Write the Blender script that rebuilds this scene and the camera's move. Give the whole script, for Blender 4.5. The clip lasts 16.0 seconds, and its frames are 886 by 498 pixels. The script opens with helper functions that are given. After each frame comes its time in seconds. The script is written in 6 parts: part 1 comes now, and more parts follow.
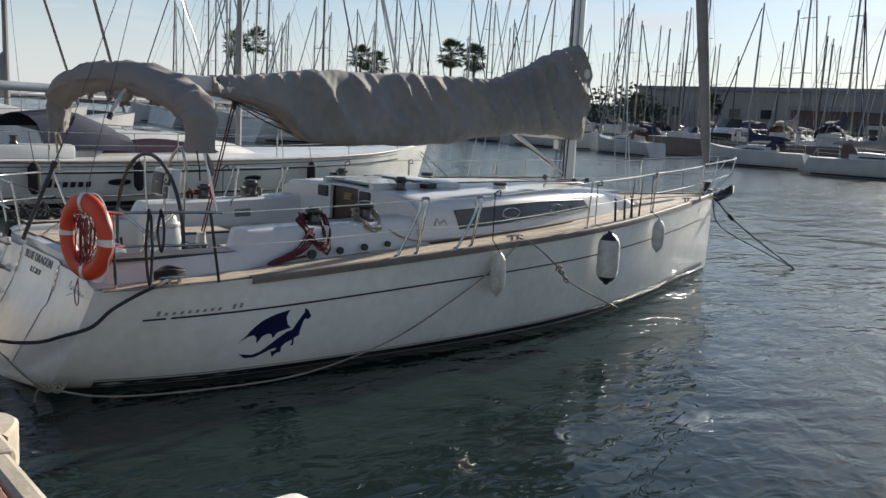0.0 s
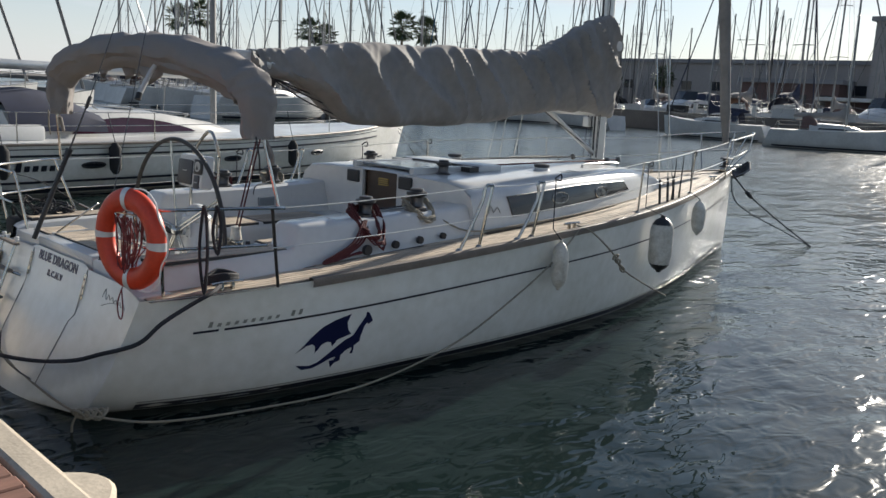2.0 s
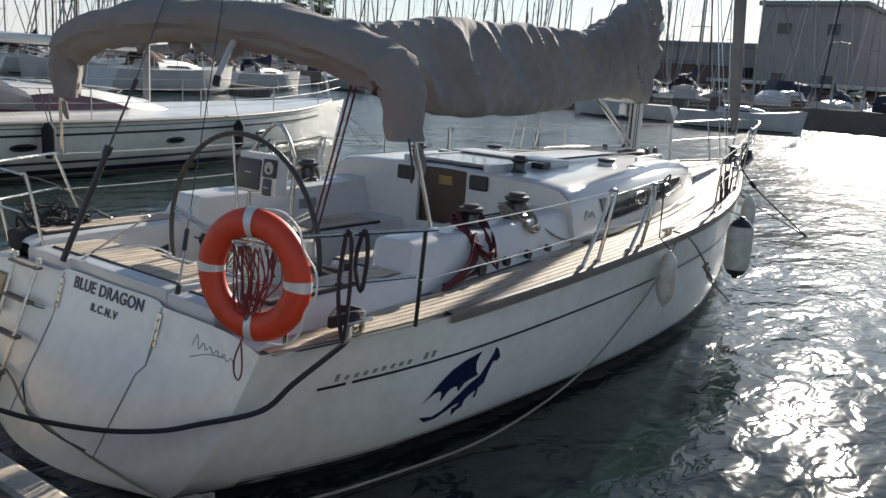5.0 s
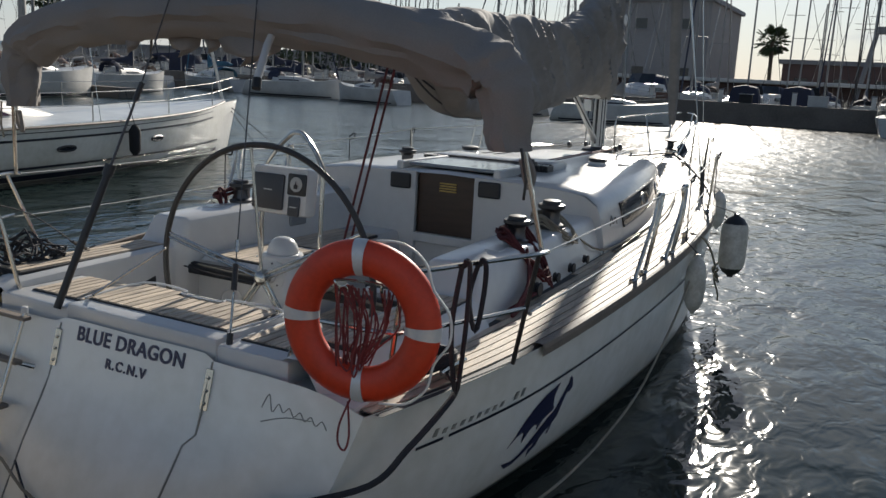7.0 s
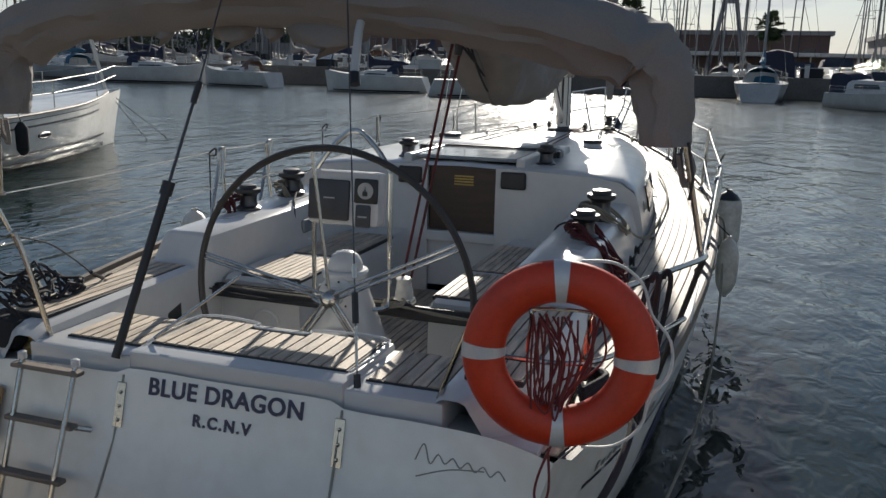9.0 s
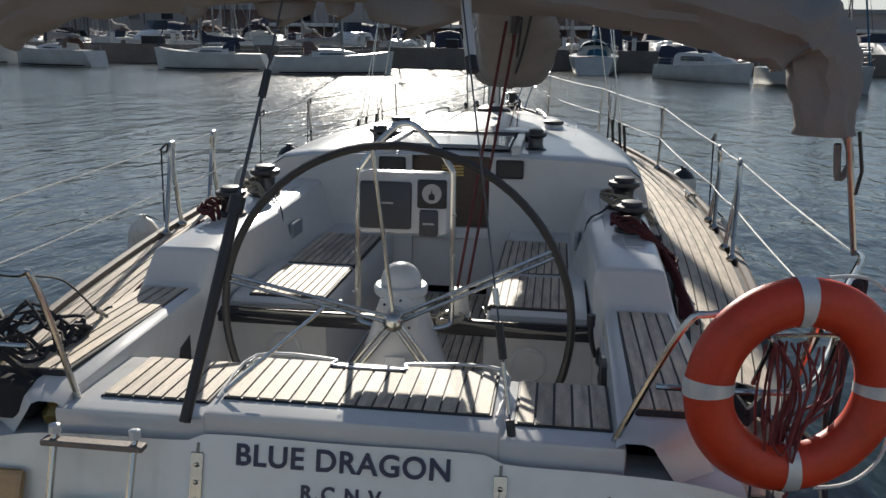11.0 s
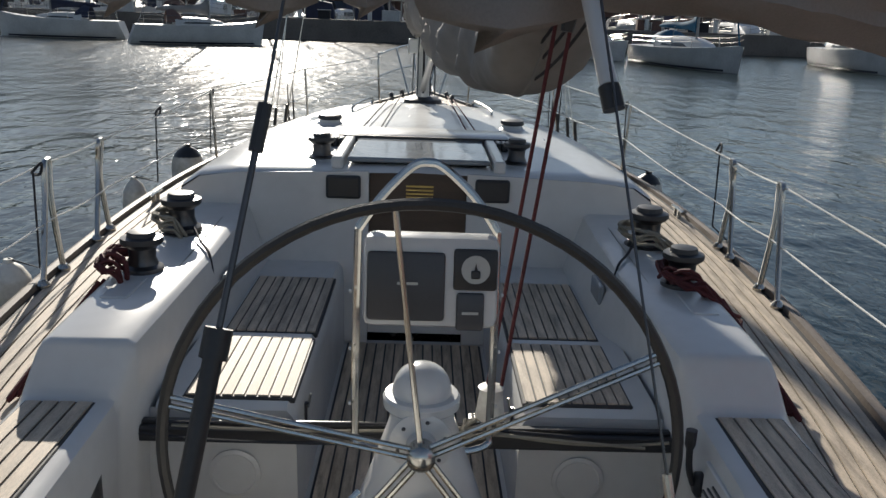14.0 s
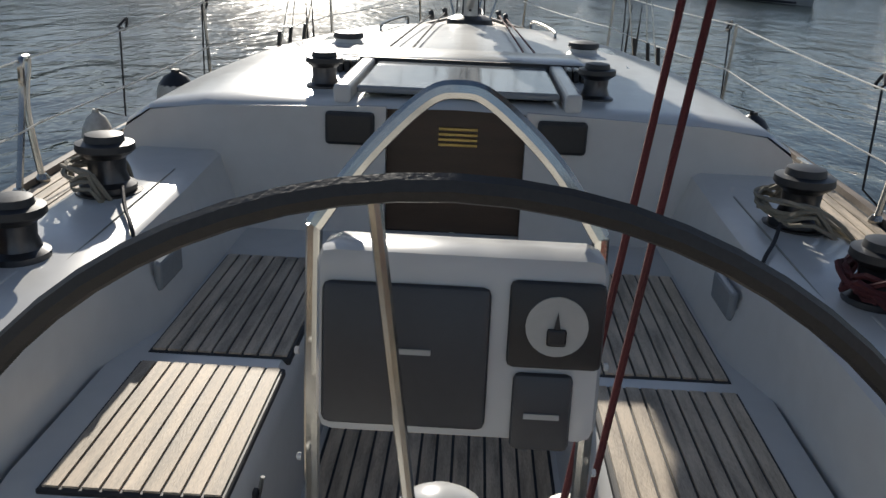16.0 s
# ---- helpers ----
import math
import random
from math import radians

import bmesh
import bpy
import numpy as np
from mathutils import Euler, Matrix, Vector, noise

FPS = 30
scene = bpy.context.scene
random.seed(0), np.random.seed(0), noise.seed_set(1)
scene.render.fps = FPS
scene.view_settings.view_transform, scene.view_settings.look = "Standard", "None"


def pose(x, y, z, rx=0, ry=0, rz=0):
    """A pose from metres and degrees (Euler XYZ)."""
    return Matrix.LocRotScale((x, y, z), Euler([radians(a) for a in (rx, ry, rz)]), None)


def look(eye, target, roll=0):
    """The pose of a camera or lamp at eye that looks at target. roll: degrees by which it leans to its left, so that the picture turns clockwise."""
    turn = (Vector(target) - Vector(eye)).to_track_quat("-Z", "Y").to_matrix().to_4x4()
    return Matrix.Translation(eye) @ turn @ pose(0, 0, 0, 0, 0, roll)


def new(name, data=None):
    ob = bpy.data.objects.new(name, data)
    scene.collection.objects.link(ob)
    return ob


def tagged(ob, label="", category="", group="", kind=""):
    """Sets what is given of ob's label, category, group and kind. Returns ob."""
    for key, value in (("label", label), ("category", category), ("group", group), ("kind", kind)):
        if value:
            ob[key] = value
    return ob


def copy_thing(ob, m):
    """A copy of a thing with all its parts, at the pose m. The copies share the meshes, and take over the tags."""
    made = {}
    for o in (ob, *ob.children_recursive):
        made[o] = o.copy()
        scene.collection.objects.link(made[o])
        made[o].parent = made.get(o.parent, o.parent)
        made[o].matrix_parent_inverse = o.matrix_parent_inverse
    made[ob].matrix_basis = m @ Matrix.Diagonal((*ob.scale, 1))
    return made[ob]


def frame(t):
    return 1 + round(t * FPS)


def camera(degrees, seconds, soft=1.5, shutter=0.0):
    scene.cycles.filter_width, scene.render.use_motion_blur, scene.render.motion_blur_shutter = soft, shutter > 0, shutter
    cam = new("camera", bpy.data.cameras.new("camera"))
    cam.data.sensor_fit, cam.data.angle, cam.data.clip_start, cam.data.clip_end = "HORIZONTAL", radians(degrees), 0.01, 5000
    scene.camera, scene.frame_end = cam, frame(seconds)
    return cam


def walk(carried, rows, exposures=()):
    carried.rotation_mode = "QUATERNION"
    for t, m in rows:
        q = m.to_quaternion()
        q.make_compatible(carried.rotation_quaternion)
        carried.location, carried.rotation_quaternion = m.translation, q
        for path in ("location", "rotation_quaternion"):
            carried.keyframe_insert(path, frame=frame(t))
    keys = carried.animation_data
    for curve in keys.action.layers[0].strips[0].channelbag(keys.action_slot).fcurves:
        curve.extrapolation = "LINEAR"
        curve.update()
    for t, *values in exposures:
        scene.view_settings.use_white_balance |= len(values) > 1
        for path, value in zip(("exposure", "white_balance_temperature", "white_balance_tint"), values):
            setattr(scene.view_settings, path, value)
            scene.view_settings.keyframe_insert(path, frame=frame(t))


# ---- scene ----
cam = camera(55.0, 16.0)
PATH = [
    (0, (8.346, -0.508, 2.486), (6.881, 0.818, 2.179), 3.3),
    (0.5, (7.999, -0.544, 2.555), (6.561, 0.809, 2.236), 3.7),
    (1, (7.67, -0.645, 2.547), (6.278, 0.753, 2.217), 3.9),
    (1.5, (7.331, -0.693, 2.509), (5.968, 0.726, 2.155), 3.5),
    (2, (6.998, -0.717, 2.465), (5.623, 0.691, 2.105), 2.9),
    (2.5, (6.613, -0.763, 2.458), (5.233, 0.643, 2.108), 2.8),
    (3, (6.249, -0.801, 2.433), (4.881, 0.617, 2.089), 2.5),
    (3.5, (5.9, -0.821, 2.456), (4.564, 0.626, 2.105), 2.9),
    (4, (5.531, -0.891, 2.451), (4.248, 0.601, 2.088), 3.3),
    (4.5, (5.16, -0.914, 2.423), (3.927, 0.614, 2.041), 3.6),
    (5, (4.804, -0.952, 2.452), (3.633, 0.619, 2.051), 3.9),
    (7.5, (3.055, -1.042, 2.384), (2.202, 0.724, 1.99), 2.6),
    (8, (2.727, -1.073, 2.392), (1.934, 0.717, 1.982), 2.2),
    (10.5, (1.049, -0.792, 2.401), (0.703, 1.124, 1.945), 0.5),
    (11, (0.758, -0.704, 2.404), (0.504, 1.221, 1.928), 0.8),
    (11.5, (0.518, -0.583, 2.422), (0.379, 1.35, 1.931), 1.3),
    (12, (0.309, -0.391, 2.432), (0.225, 1.549, 1.951), 2.0),
    (12.5, (0.134, -0.195, 2.451), (0.105, 1.751, 1.992), 1.2),
    (13, (0.062, 0.015, 2.478), (0.096, 1.965, 2.035), 0.6),
    (13.5, (0.052, 0.319, 2.477), (0.084, 2.265, 2.017), 1.6),
    (14, (0.029, 0.564, 2.484), (0.08, 2.491, 1.953), 2.1),
    (14.5, (0.054, 0.831, 2.479), (0.086, 2.746, 1.903), 2.2),
    (15, (0.053, 1.115, 2.45), (0.024, 3.017, 1.833), 2.6),
    (15.5, (0.016, 1.335, 2.366), (0.004, 3.232, 1.733), 2.9),
    (16, (0.065, 1.987, 2.23), (0.012, 3.868, 1.554), 2.4),
]
walk(cam, [(t, look(eye, target, roll)) for t, eye, target, roll in PATH], [(0, 0.76), (2, 0.80), (4, 0.92), (5, 0.90), (7.5, 0.36), (11, 0.52), (16, 0.44)])

# ---- world and sun ----
SUN_AZ, SUN_EL = -11.0, 22.0
world = bpy.data.worlds.new("World")
scene.world = world
world.use_nodes = True
wn, wl = world.node_tree.nodes, world.node_tree.links
wn.clear()
w_out = wn.new("ShaderNodeOutputWorld")
w_bg = wn.new("ShaderNodeBackground")
w_sky = wn.new("ShaderNodeTexSky")
w_sky.sky_type = "NISHITA"
w_sky.sun_disc = False
w_sky.sun_elevation, w_sky.sun_rotation = radians(SUN_EL), radians(SUN_AZ)
w_sky.air_density, w_sky.dust_density, w_sky.ozone_density = 1.0, 0.3, 3.0
w_co = wn.new("ShaderNodeTexCoord")
w_map = wn.new("ShaderNodeMapping")
w_map.inputs["Scale"].default_value = (1.6, 1.6, 9.0)
w_no = wn.new("ShaderNodeTexNoise")
w_no.inputs["Scale"].default_value, w_no.inputs["Detail"].default_value = 2.2, 7.0
w_ra = wn.new("ShaderNodeValToRGB")
w_ra.color_ramp.elements[0].position, w_ra.color_ramp.elements[1].position = 0.45, 0.72
w_mix = wn.new("ShaderNodeMix")
w_mix.data_type = "RGBA"
w_mix.inputs["B"].default_value = (7.4, 7.7, 8.2, 1)
w_bg.inputs["Strength"].default_value = 0.060
wl.new(w_co.outputs["Generated"], w_map.inputs["Vector"])
wl.new(w_map.outputs["Vector"], w_no.inputs["Vector"])
wl.new(w_no.outputs["Fac"], w_ra.inputs["Fac"])
w_sep = wn.new("ShaderNodeSeparateXYZ")
wl.new(w_co.outputs["Generated"], w_sep.inputs[0])
w_low = wn.new("ShaderNodeMapRange")
w_low.inputs["From Min"].default_value, w_low.inputs["From Max"].default_value = 0.34, 0.85
w_low.inputs["To Min"].default_value, w_low.inputs["To Max"].default_value = 1.0, 0.10
wl.new(w_sep.outputs["Z"], w_low.inputs["Value"])
w_mul = wn.new("ShaderNodeMath")
w_mul.operation = "MULTIPLY"
wl.new(w_ra.outputs["Color"], w_mul.inputs[0])
wl.new(w_low.outputs[0], w_mul.inputs[1])
w_hor = wn.new("ShaderNodeMapRange")
w_hor.inputs["From Min"].default_value, w_hor.inputs["From Max"].default_value = 0.02, 0.20
w_hor.inputs["To Min"].default_value, w_hor.inputs["To Max"].default_value = 0.72, 0.0
wl.new(w_sep.outputs["Z"], w_hor.inputs["Value"])
w_max = wn.new("ShaderNodeMath")
w_max.operation = "MAXIMUM"
wl.new(w_mul.outputs[0], w_max.inputs[0])
wl.new(w_hor.outputs[0], w_max.inputs[1])
wl.new(w_max.outputs[0], w_mix.inputs["Factor"])
wl.new(w_sky.outputs["Color"], w_mix.inputs["A"])
wl.new(w_mix.outputs["Result"], w_bg.inputs["Color"])
wl.new(w_bg.outputs["Background"], w_out.inputs["Surface"])

sun = new("sun", bpy.data.lights.new("sun", "SUN"))
sun.data.energy, sun.data.angle, sun.data.color = 5.0, radians(0.6), (1.0, 0.93, 0.82)
az, el = radians(SUN_AZ), radians(SUN_EL)
sun.matrix_world = look((60 * math.sin(az), 60 * math.cos(az), 60 * math.tan(el)), (0, 0, 0))


# ---- materials ----
def material(name, colour, rough=0.5, metal=0.0, var=0.12, scale=3.0, fine=60.0, bump=0.1, spec=0.5, dirt=None, stretch=(1, 1, 1), island=0.0):
    m = bpy.data.materials.new(name)
    m.use_nodes = True
    n, l = m.node_tree.nodes, m.node_tree.links
    b = n["Principled BSDF"]
    co = n.new("ShaderNodeTexCoord")
    mp = n.new("ShaderNodeMapping")
    mp.inputs["Scale"].default_value = stretch
    l.new(co.outputs["Object"], mp.inputs["Vector"])
    big, small = n.new("ShaderNodeTexNoise"), n.new("ShaderNodeTexNoise")
    big.inputs["Scale"].default_value, big.inputs["Detail"].default_value = scale, 5.0
    small.inputs["Scale"].default_value, small.inputs["Detail"].default_value = fine, 3.0
    l.new(mp.outputs["Vector"], big.inputs["Vector"])
    l.new(mp.outputs["Vector"], small.inputs["Vector"])
    ramp = n.new("ShaderNodeValToRGB")
    dark = dirt if dirt else tuple(c * (1 - var) for c in colour)
    light = tuple(min(1.0, c * (1 + var * 0.6)) for c in colour)
    ramp.color_ramp.elements[0].position, ramp.color_ramp.elements[1].position = 0.3, 0.62
    ramp.color_ramp.elements[0].color, ramp.color_ramp.elements[1].color = (*dark, 1), (*light, 1)
    mix = n.new("ShaderNodeMath")
    mix.operation = "MULTIPLY_ADD"
    mix.inputs[1].default_value = 0.35
    l.new(small.outputs["Fac"], mix.inputs[0])
    sub = n.new("ShaderNodeMath")
    sub.operation = "MULTIPLY_ADD"
    sub.inputs[1].default_value, sub.inputs[2].default_value = 0.75, -0.05
    l.new(big.outputs["Fac"], sub.inputs[0])
    l.new(sub.outputs[0], mix.inputs[2])
    l.new(mix.outputs[0], ramp.inputs["Fac"])
    if island:
        ob = n.new("ShaderNodeObjectInfo")
        hsv = n.new("ShaderNodeHueSaturation")
        mr = n.new("ShaderNodeMapRange")
        mr.inputs["To Min"].default_value, mr.inputs["To Max"].default_value = 1 - island, 1 + island
        l.new(ob.outputs["Random"], mr.inputs["Value"])
        l.new(mr.outputs[0], hsv.inputs["Value"])
        l.new(ramp.outputs["Color"], hsv.inputs["Color"])
        l.new(hsv.outputs["Color"], b.inputs["Base Color"])
    else:
        l.new(ramp.outputs["Color"], b.inputs["Base Color"])
    rr = n.new("ShaderNodeMapRange")
    rr.inputs["To Min"].default_value, rr.inputs["To Max"].default_value = max(0.02, rough - 0.08), min(1, rough + 0.1)
    l.new(big.outputs["Fac"], rr.inputs["Value"])
    l.new(rr.outputs[0], b.inputs["Roughness"])
    b.inputs["Metallic"].default_value = metal
    b.inputs["Specular IOR Level"].default_value = spec
    if bump:
        bp = n.new("ShaderNodeBump")
        bp.inputs["Strength"].default_value, bp.inputs["Distance"].default_value = bump, 0.004
        l.new(small.outputs["Fac"], bp.inputs["Height"])
        l.new(bp.outputs["Normal"], b.inputs["Normal"])
    return m


GELCOAT = material("gelcoat", (0.58, 0.58, 0.57), 0.22, var=0.07, scale=1.2, fine=14, bump=0.03, spec=0.5)
HULLWHITE = material("hull_gelcoat", (0.78, 0.775, 0.735), 0.16, var=0.08, scale=0.9, fine=9, bump=0.02, dirt=(0.64, 0.63, 0.56))
DECKGREY = material("grey_nonskid", (0.40, 0.42, 0.44), 0.6, var=0.1, scale=3, fine=200, bump=0.3)
TEAK = material("weathered_teak", (0.46, 0.38, 0.29), 0.62, var=0.48, scale=4.5, fine=55, bump=0.35, stretch=(7, 1, 7), island=0.16)
TEAKRAIL = material("teak_rail", (0.17, 0.14, 0.115), 0.6, var=0.3, scale=4, fine=60, bump=0.2)
CAULK = material("black_caulk", (0.03, 0.03, 0.032), 0.6, var=0.2, bump=0.1)
CANVAS = material("grey_canvas", (0.255, 0.243, 0.232), 0.85, var=0.2, scale=1.6, fine=11, bump=1.0, spec=0.2)
BIMINI = material("beige_canvas", (0.25, 0.23, 0.217), 0.85, var=0.14, scale=2.0, fine=140, bump=0.3, spec=0.2)
DRUM = material("dark_chrome_drum", (0.08, 0.08, 0.085), 0.3, 0.8, var=0.2, bump=0.03)
STEEL = material("stainless_steel", (0.46, 0.45, 0.42), 0.2, 1.0, var=0.1, bump=0.02)
ALU = material("mast_aluminium", (0.60, 0.60, 0.58), 0.38, 0.6, var=0.12, scale=1.5, bump=0.04)
BLACK = material("black_plastic", (0.022, 0.022, 0.024), 0.42, var=0.25, bump=0.08)
RUBBER = material("wheel_leather", (0.032, 0.03, 0.028), 0.5, var=0.3, fine=120, bump=0.2)
DARKROPE = material("dark_rope", (0.025, 0.026, 0.032), 0.85, var=0.4, fine=220, bump=0.6)
REDROPE = material("red_rope", (0.08, 0.014, 0.016), 0.8, var=0.35, fine=220, bump=0.6)
THROWLINE = material("red_floating_line", (0.20, 0.035, 0.035), 0.75, var=0.3, fine=220, bump=0.4)
BEIGEROPE = material("beige_rope", (0.26, 0.235, 0.185), 0.85, var=0.3, fine=220, bump=0.6)
WHITEROPE = material("white_line", (0.66, 0.66, 0.63), 0.6, var=0.15, fine=220, bump=0.3)
ORANGE = material("lifebuoy_orange", (0.55, 0.045, 0.014), 0.45, var=0.2, scale=5, fine=50, bump=0.08)
TAPE = material("reflective_tape", (0.62, 0.63, 0.63), 0.35, 0.2, var=0.12, bump=0.05)
NAVY = material("navy_vinyl", (0.012, 0.015, 0.06), 0.3, var=0.15, bump=0.0)
STRIPE = material("dark_stripe", (0.016, 0.018, 0.028), 0.3, var=0.15, bump=0.0)
GREYSTRIPE = material("grey_lettering", (0.25, 0.25, 0.22), 0.4, var=0.1, bump=0.0)
FENDER = material("fender_vinyl", (0.60, 0.58, 0.53), 0.45, var=0.18, scale=6, fine=40, bump=0.08, dirt=(0.38, 0.35, 0.29))
SMOKED = material("smoked_acrylic", (0.018, 0.02, 0.028), 0.06, var=0.15, bump=0.0)
WASHBOARD = material("brown_washboard", (0.055, 0.033, 0.022), 0.4, var=0.25, stretch=(1, 6, 6), bump=0.1)
SCREENGREY = material("display_cover", (0.05, 0.052, 0.058), 0.4, var=0.1, bump=0.05)
DIALWHITE = material("dial_face", (0.42, 0.42, 0.40), 0.4, var=0.1, bump=0.0)
PANEGREY = material("hatch_acrylic", (0.22, 0.24, 0.26), 0.1, var=0.1, bump=0.0)
CONCRETE = material("pontoon_concrete", (0.42, 0.36, 0.28), 0.85, var=0.3, scale=3, fine=45, bump=0.6)
DOCKWOOD = material("dock_boards", (0.20, 0.10, 0.07), 0.75, var=0.35, stretch=(5, 1, 5), fine=30, bump=0.5, island=0.2)
FLOATWHITE = material("float_white", (0.70, 0.66, 0.60), 0.45, var=0.12, bump=0.1)
QUAYSTONE = material("quay_stone", (0.125, 0.112, 0.10), 0.85, var=0.35, scale=0.5, fine=6, bump=0.4)
WALLGREY = material("shed_wall", (0.30, 0.28, 0.27), 0.85, var=0.15, scale=0.15, fine=3, bump=0.2)
ROOFGREY = material("shed_roof", (0.22, 0.22, 0.23), 0.8, var=0.15, scale=0.2, fine=4, bump=0.2)
BRICKRED = material("red_brown_wall", (0.13, 0.085, 0.078), 0.85, var=0.2, scale=0.3, fine=5, bump=0.2)
WINDOWDARK = material("dark_window", (0.03, 0.034, 0.04), 0.12, var=0.2, bump=0.0)
PALMLEAF = material("palm_frond", (0.05, 0.075, 0.03), 0.6, var=0.4, scale=1, fine=8, bump=0.2)
TRUNK = material("palm_trunk", (0.12, 0.09, 0.065), 0.9, var=0.35, scale=2, fine=12, bump=0.6)
BUSH = material("tree_leaves", (0.045, 0.06, 0.028), 0.7, var=0.45, scale=1, fine=6, bump=0.2)
BLUECOVER = material("blue_cover", (0.02, 0.10, 0.17), 0.8, var=0.2, fine=60, bump=0.2)
NAVYCOVER = material("navy_canvas", (0.02, 0.025, 0.05), 0.85, var=0.25, fine=60, bump=0.2)
BROWNCOVER = material("brown_canvas", (0.13, 0.075, 0.06), 0.85, var=0.25, fine=60, bump=0.2)
FARWHITE = material("far_gelcoat", (0.50, 0.495, 0.475), 0.35, var=0.2, scale=0.8, fine=8, bump=0.05)
FARGREY = material("far_grey_hull", (0.36, 0.37, 0.37), 0.4, var=0.2, scale=0.8, fine=8, bump=0.05)
ANTIFOUL = material("antifouling", (0.03, 0.035, 0.04), 0.7, var=0.3, bump=0.1)
PURPLE = material("tinted_window", (0.045, 0.014, 0.03), 0.08, var=0.15, bump=0.0)
BAGBLACK = material("black_fabric", (0.02, 0.02, 0.022), 0.9, var=0.3, fine=150, bump=0.4)
WOODTAN = material("varnished_wood", (0.42, 0.27, 0.13), 0.4, var=0.25, stretch=(1, 6, 1), bump=0.15)
# far masts and spreaders: backlit shade put into a darker, non-metal grey
SPAR = material("backlit_spar", (0.24, 0.235, 0.225), 0.55, 0.0, var=0.25, scale=0.8, fine=6, bump=0.05)
BRASS = material("aged_brass", (0.45, 0.33, 0.12), 0.4, 0.9, var=0.3, bump=0.1)

# water
WATER = bpy.data.materials.new("harbour_water")
WATER.use_nodes = True
n, l = WATER.node_tree.nodes, WATER.node_tree.links
b = n["Principled BSDF"]
b.inputs["Base Color"].default_value = (0.008, 0.0165, 0.015, 1)
b.inputs["IOR"].default_value = 1.333
co = n.new("ShaderNodeTexCoord")
sep = n.new("ShaderNodeSeparateXYZ")
l.new(co.outputs["Object"], sep.inputs[0])
# sheltered by the pontoon, wind-ruffled further out
shelter = n.new("ShaderNodeMapRange")
shelter.inputs["From Min"].default_value, shelter.inputs["From Max"].default_value = 3.0, 34.0
shelter.inputs["To Min"].default_value, shelter.inputs["To Max"].default_value = 0.056, 0.085
l.new(sep.outputs["Y"], shelter.inputs["Value"])
ruff = n.new("ShaderNodeMapRange")
ruff.inputs["From Min"].default_value, ruff.inputs["From Max"].default_value = 5.0, 40.0
ruff.inputs["To Min"].default_value, ruff.inputs["To Max"].default_value = 0.06, 0.18
l.new(sep.outputs["Y"], ruff.inputs["Value"])
l.new(ruff.outputs[0], b.inputs["Roughness"])
heights = None
for scale_xyz, sc, det, amp in (((1.0, 0.5, 1), 1.3, 1.5, 1.0), ((1.0, 0.6, 1), 5.0, 2.0, 0.34), ((0.5, 0.35, 1), 0.6, 1.0, 1.2)):
    mp = n.new("ShaderNodeMapping")
    mp.inputs["Scale"].default_value = scale_xyz
    mp.inputs["Rotation"].default_value = (0, 0, radians(-60))
    no = n.new("ShaderNodeTexNoise")
    no.inputs["Scale"].default_value, no.inputs["Detail"].default_value, no.inputs["Distortion"].default_value = sc, det, 0.5
    l.new(co.outputs["Object"], mp.inputs["Vector"])
    l.new(mp.outputs["Vector"], no.inputs["Vector"])
    ma = n.new("ShaderNodeMath")
    ma.operation = "MULTIPLY_ADD"
    ma.inputs[1].default_value = amp
    l.new(no.outputs["Fac"], ma.inputs[0])
    if heights is None:
        ma.inputs[2].default_value = 0.0
    else:
        l.new(heights.outputs[0], ma.inputs[2])
    heights = ma
bp = n.new("ShaderNodeBump")
bp.inputs["Strength"].default_value = 1.0
l.new(shelter.outputs[0], bp.inputs["Distance"])
l.new(heights.outputs[0], bp.inputs["Height"])
l.new(bp.outputs["Normal"], b.inputs["Normal"])


# ---- mesh helpers ----
def part(name, bm, mat, parent=None, label="", smooth=False):
    me = bpy.data.meshes.new(name)
    bm.normal_update()
    if smooth:
        for f in bm.faces:
            f.smooth = True
    bm.to_mesh(me)
    bm.free()
    me.materials.append(mat)
    ob = new(name, me)
    if smooth and len(me.polygons):
        me.set_sharp_from_angle(angle=radians(38))
    if parent is not None:
        ob.parent = parent
    if label:
        ob["label"] = label
    return ob


def thing(name, label, category, group="", kind="", at=None):
    ob = new(name)
    ob.empty_display_size = 0.1
    if at is not None:
        ob.matrix_basis = at
    return tagged(ob, label, category, group, kind)


def box(x0, x1, y0, y1, z0, z1, bev=0.0, bm=None, seg=2):
    own = bmesh.new()
    bmesh.ops.create_cube(own, size=1)
    for v in own.verts:
        v.co = Vector(((x0 + x1) / 2 + v.co.x * (x1 - x0), (y0 + y1) / 2 + v.co.y * (y1 - y0), (z0 + z1) / 2 + v.co.z * (z1 - z0)))
    if bev:
        bmesh.ops.bevel(own, geom=own.edges[:], offset=bev, segments=seg, affect="EDGES", profile=0.5)
    return merge(bm, own)


def merge(bm, own):
    if bm is None:
        return own
    vm = {v: bm.verts.new(v.co) for v in own.verts}
    for f in own.faces:
        bm.faces.new([vm[v] for v in f.verts])
    own.free()
    return bm


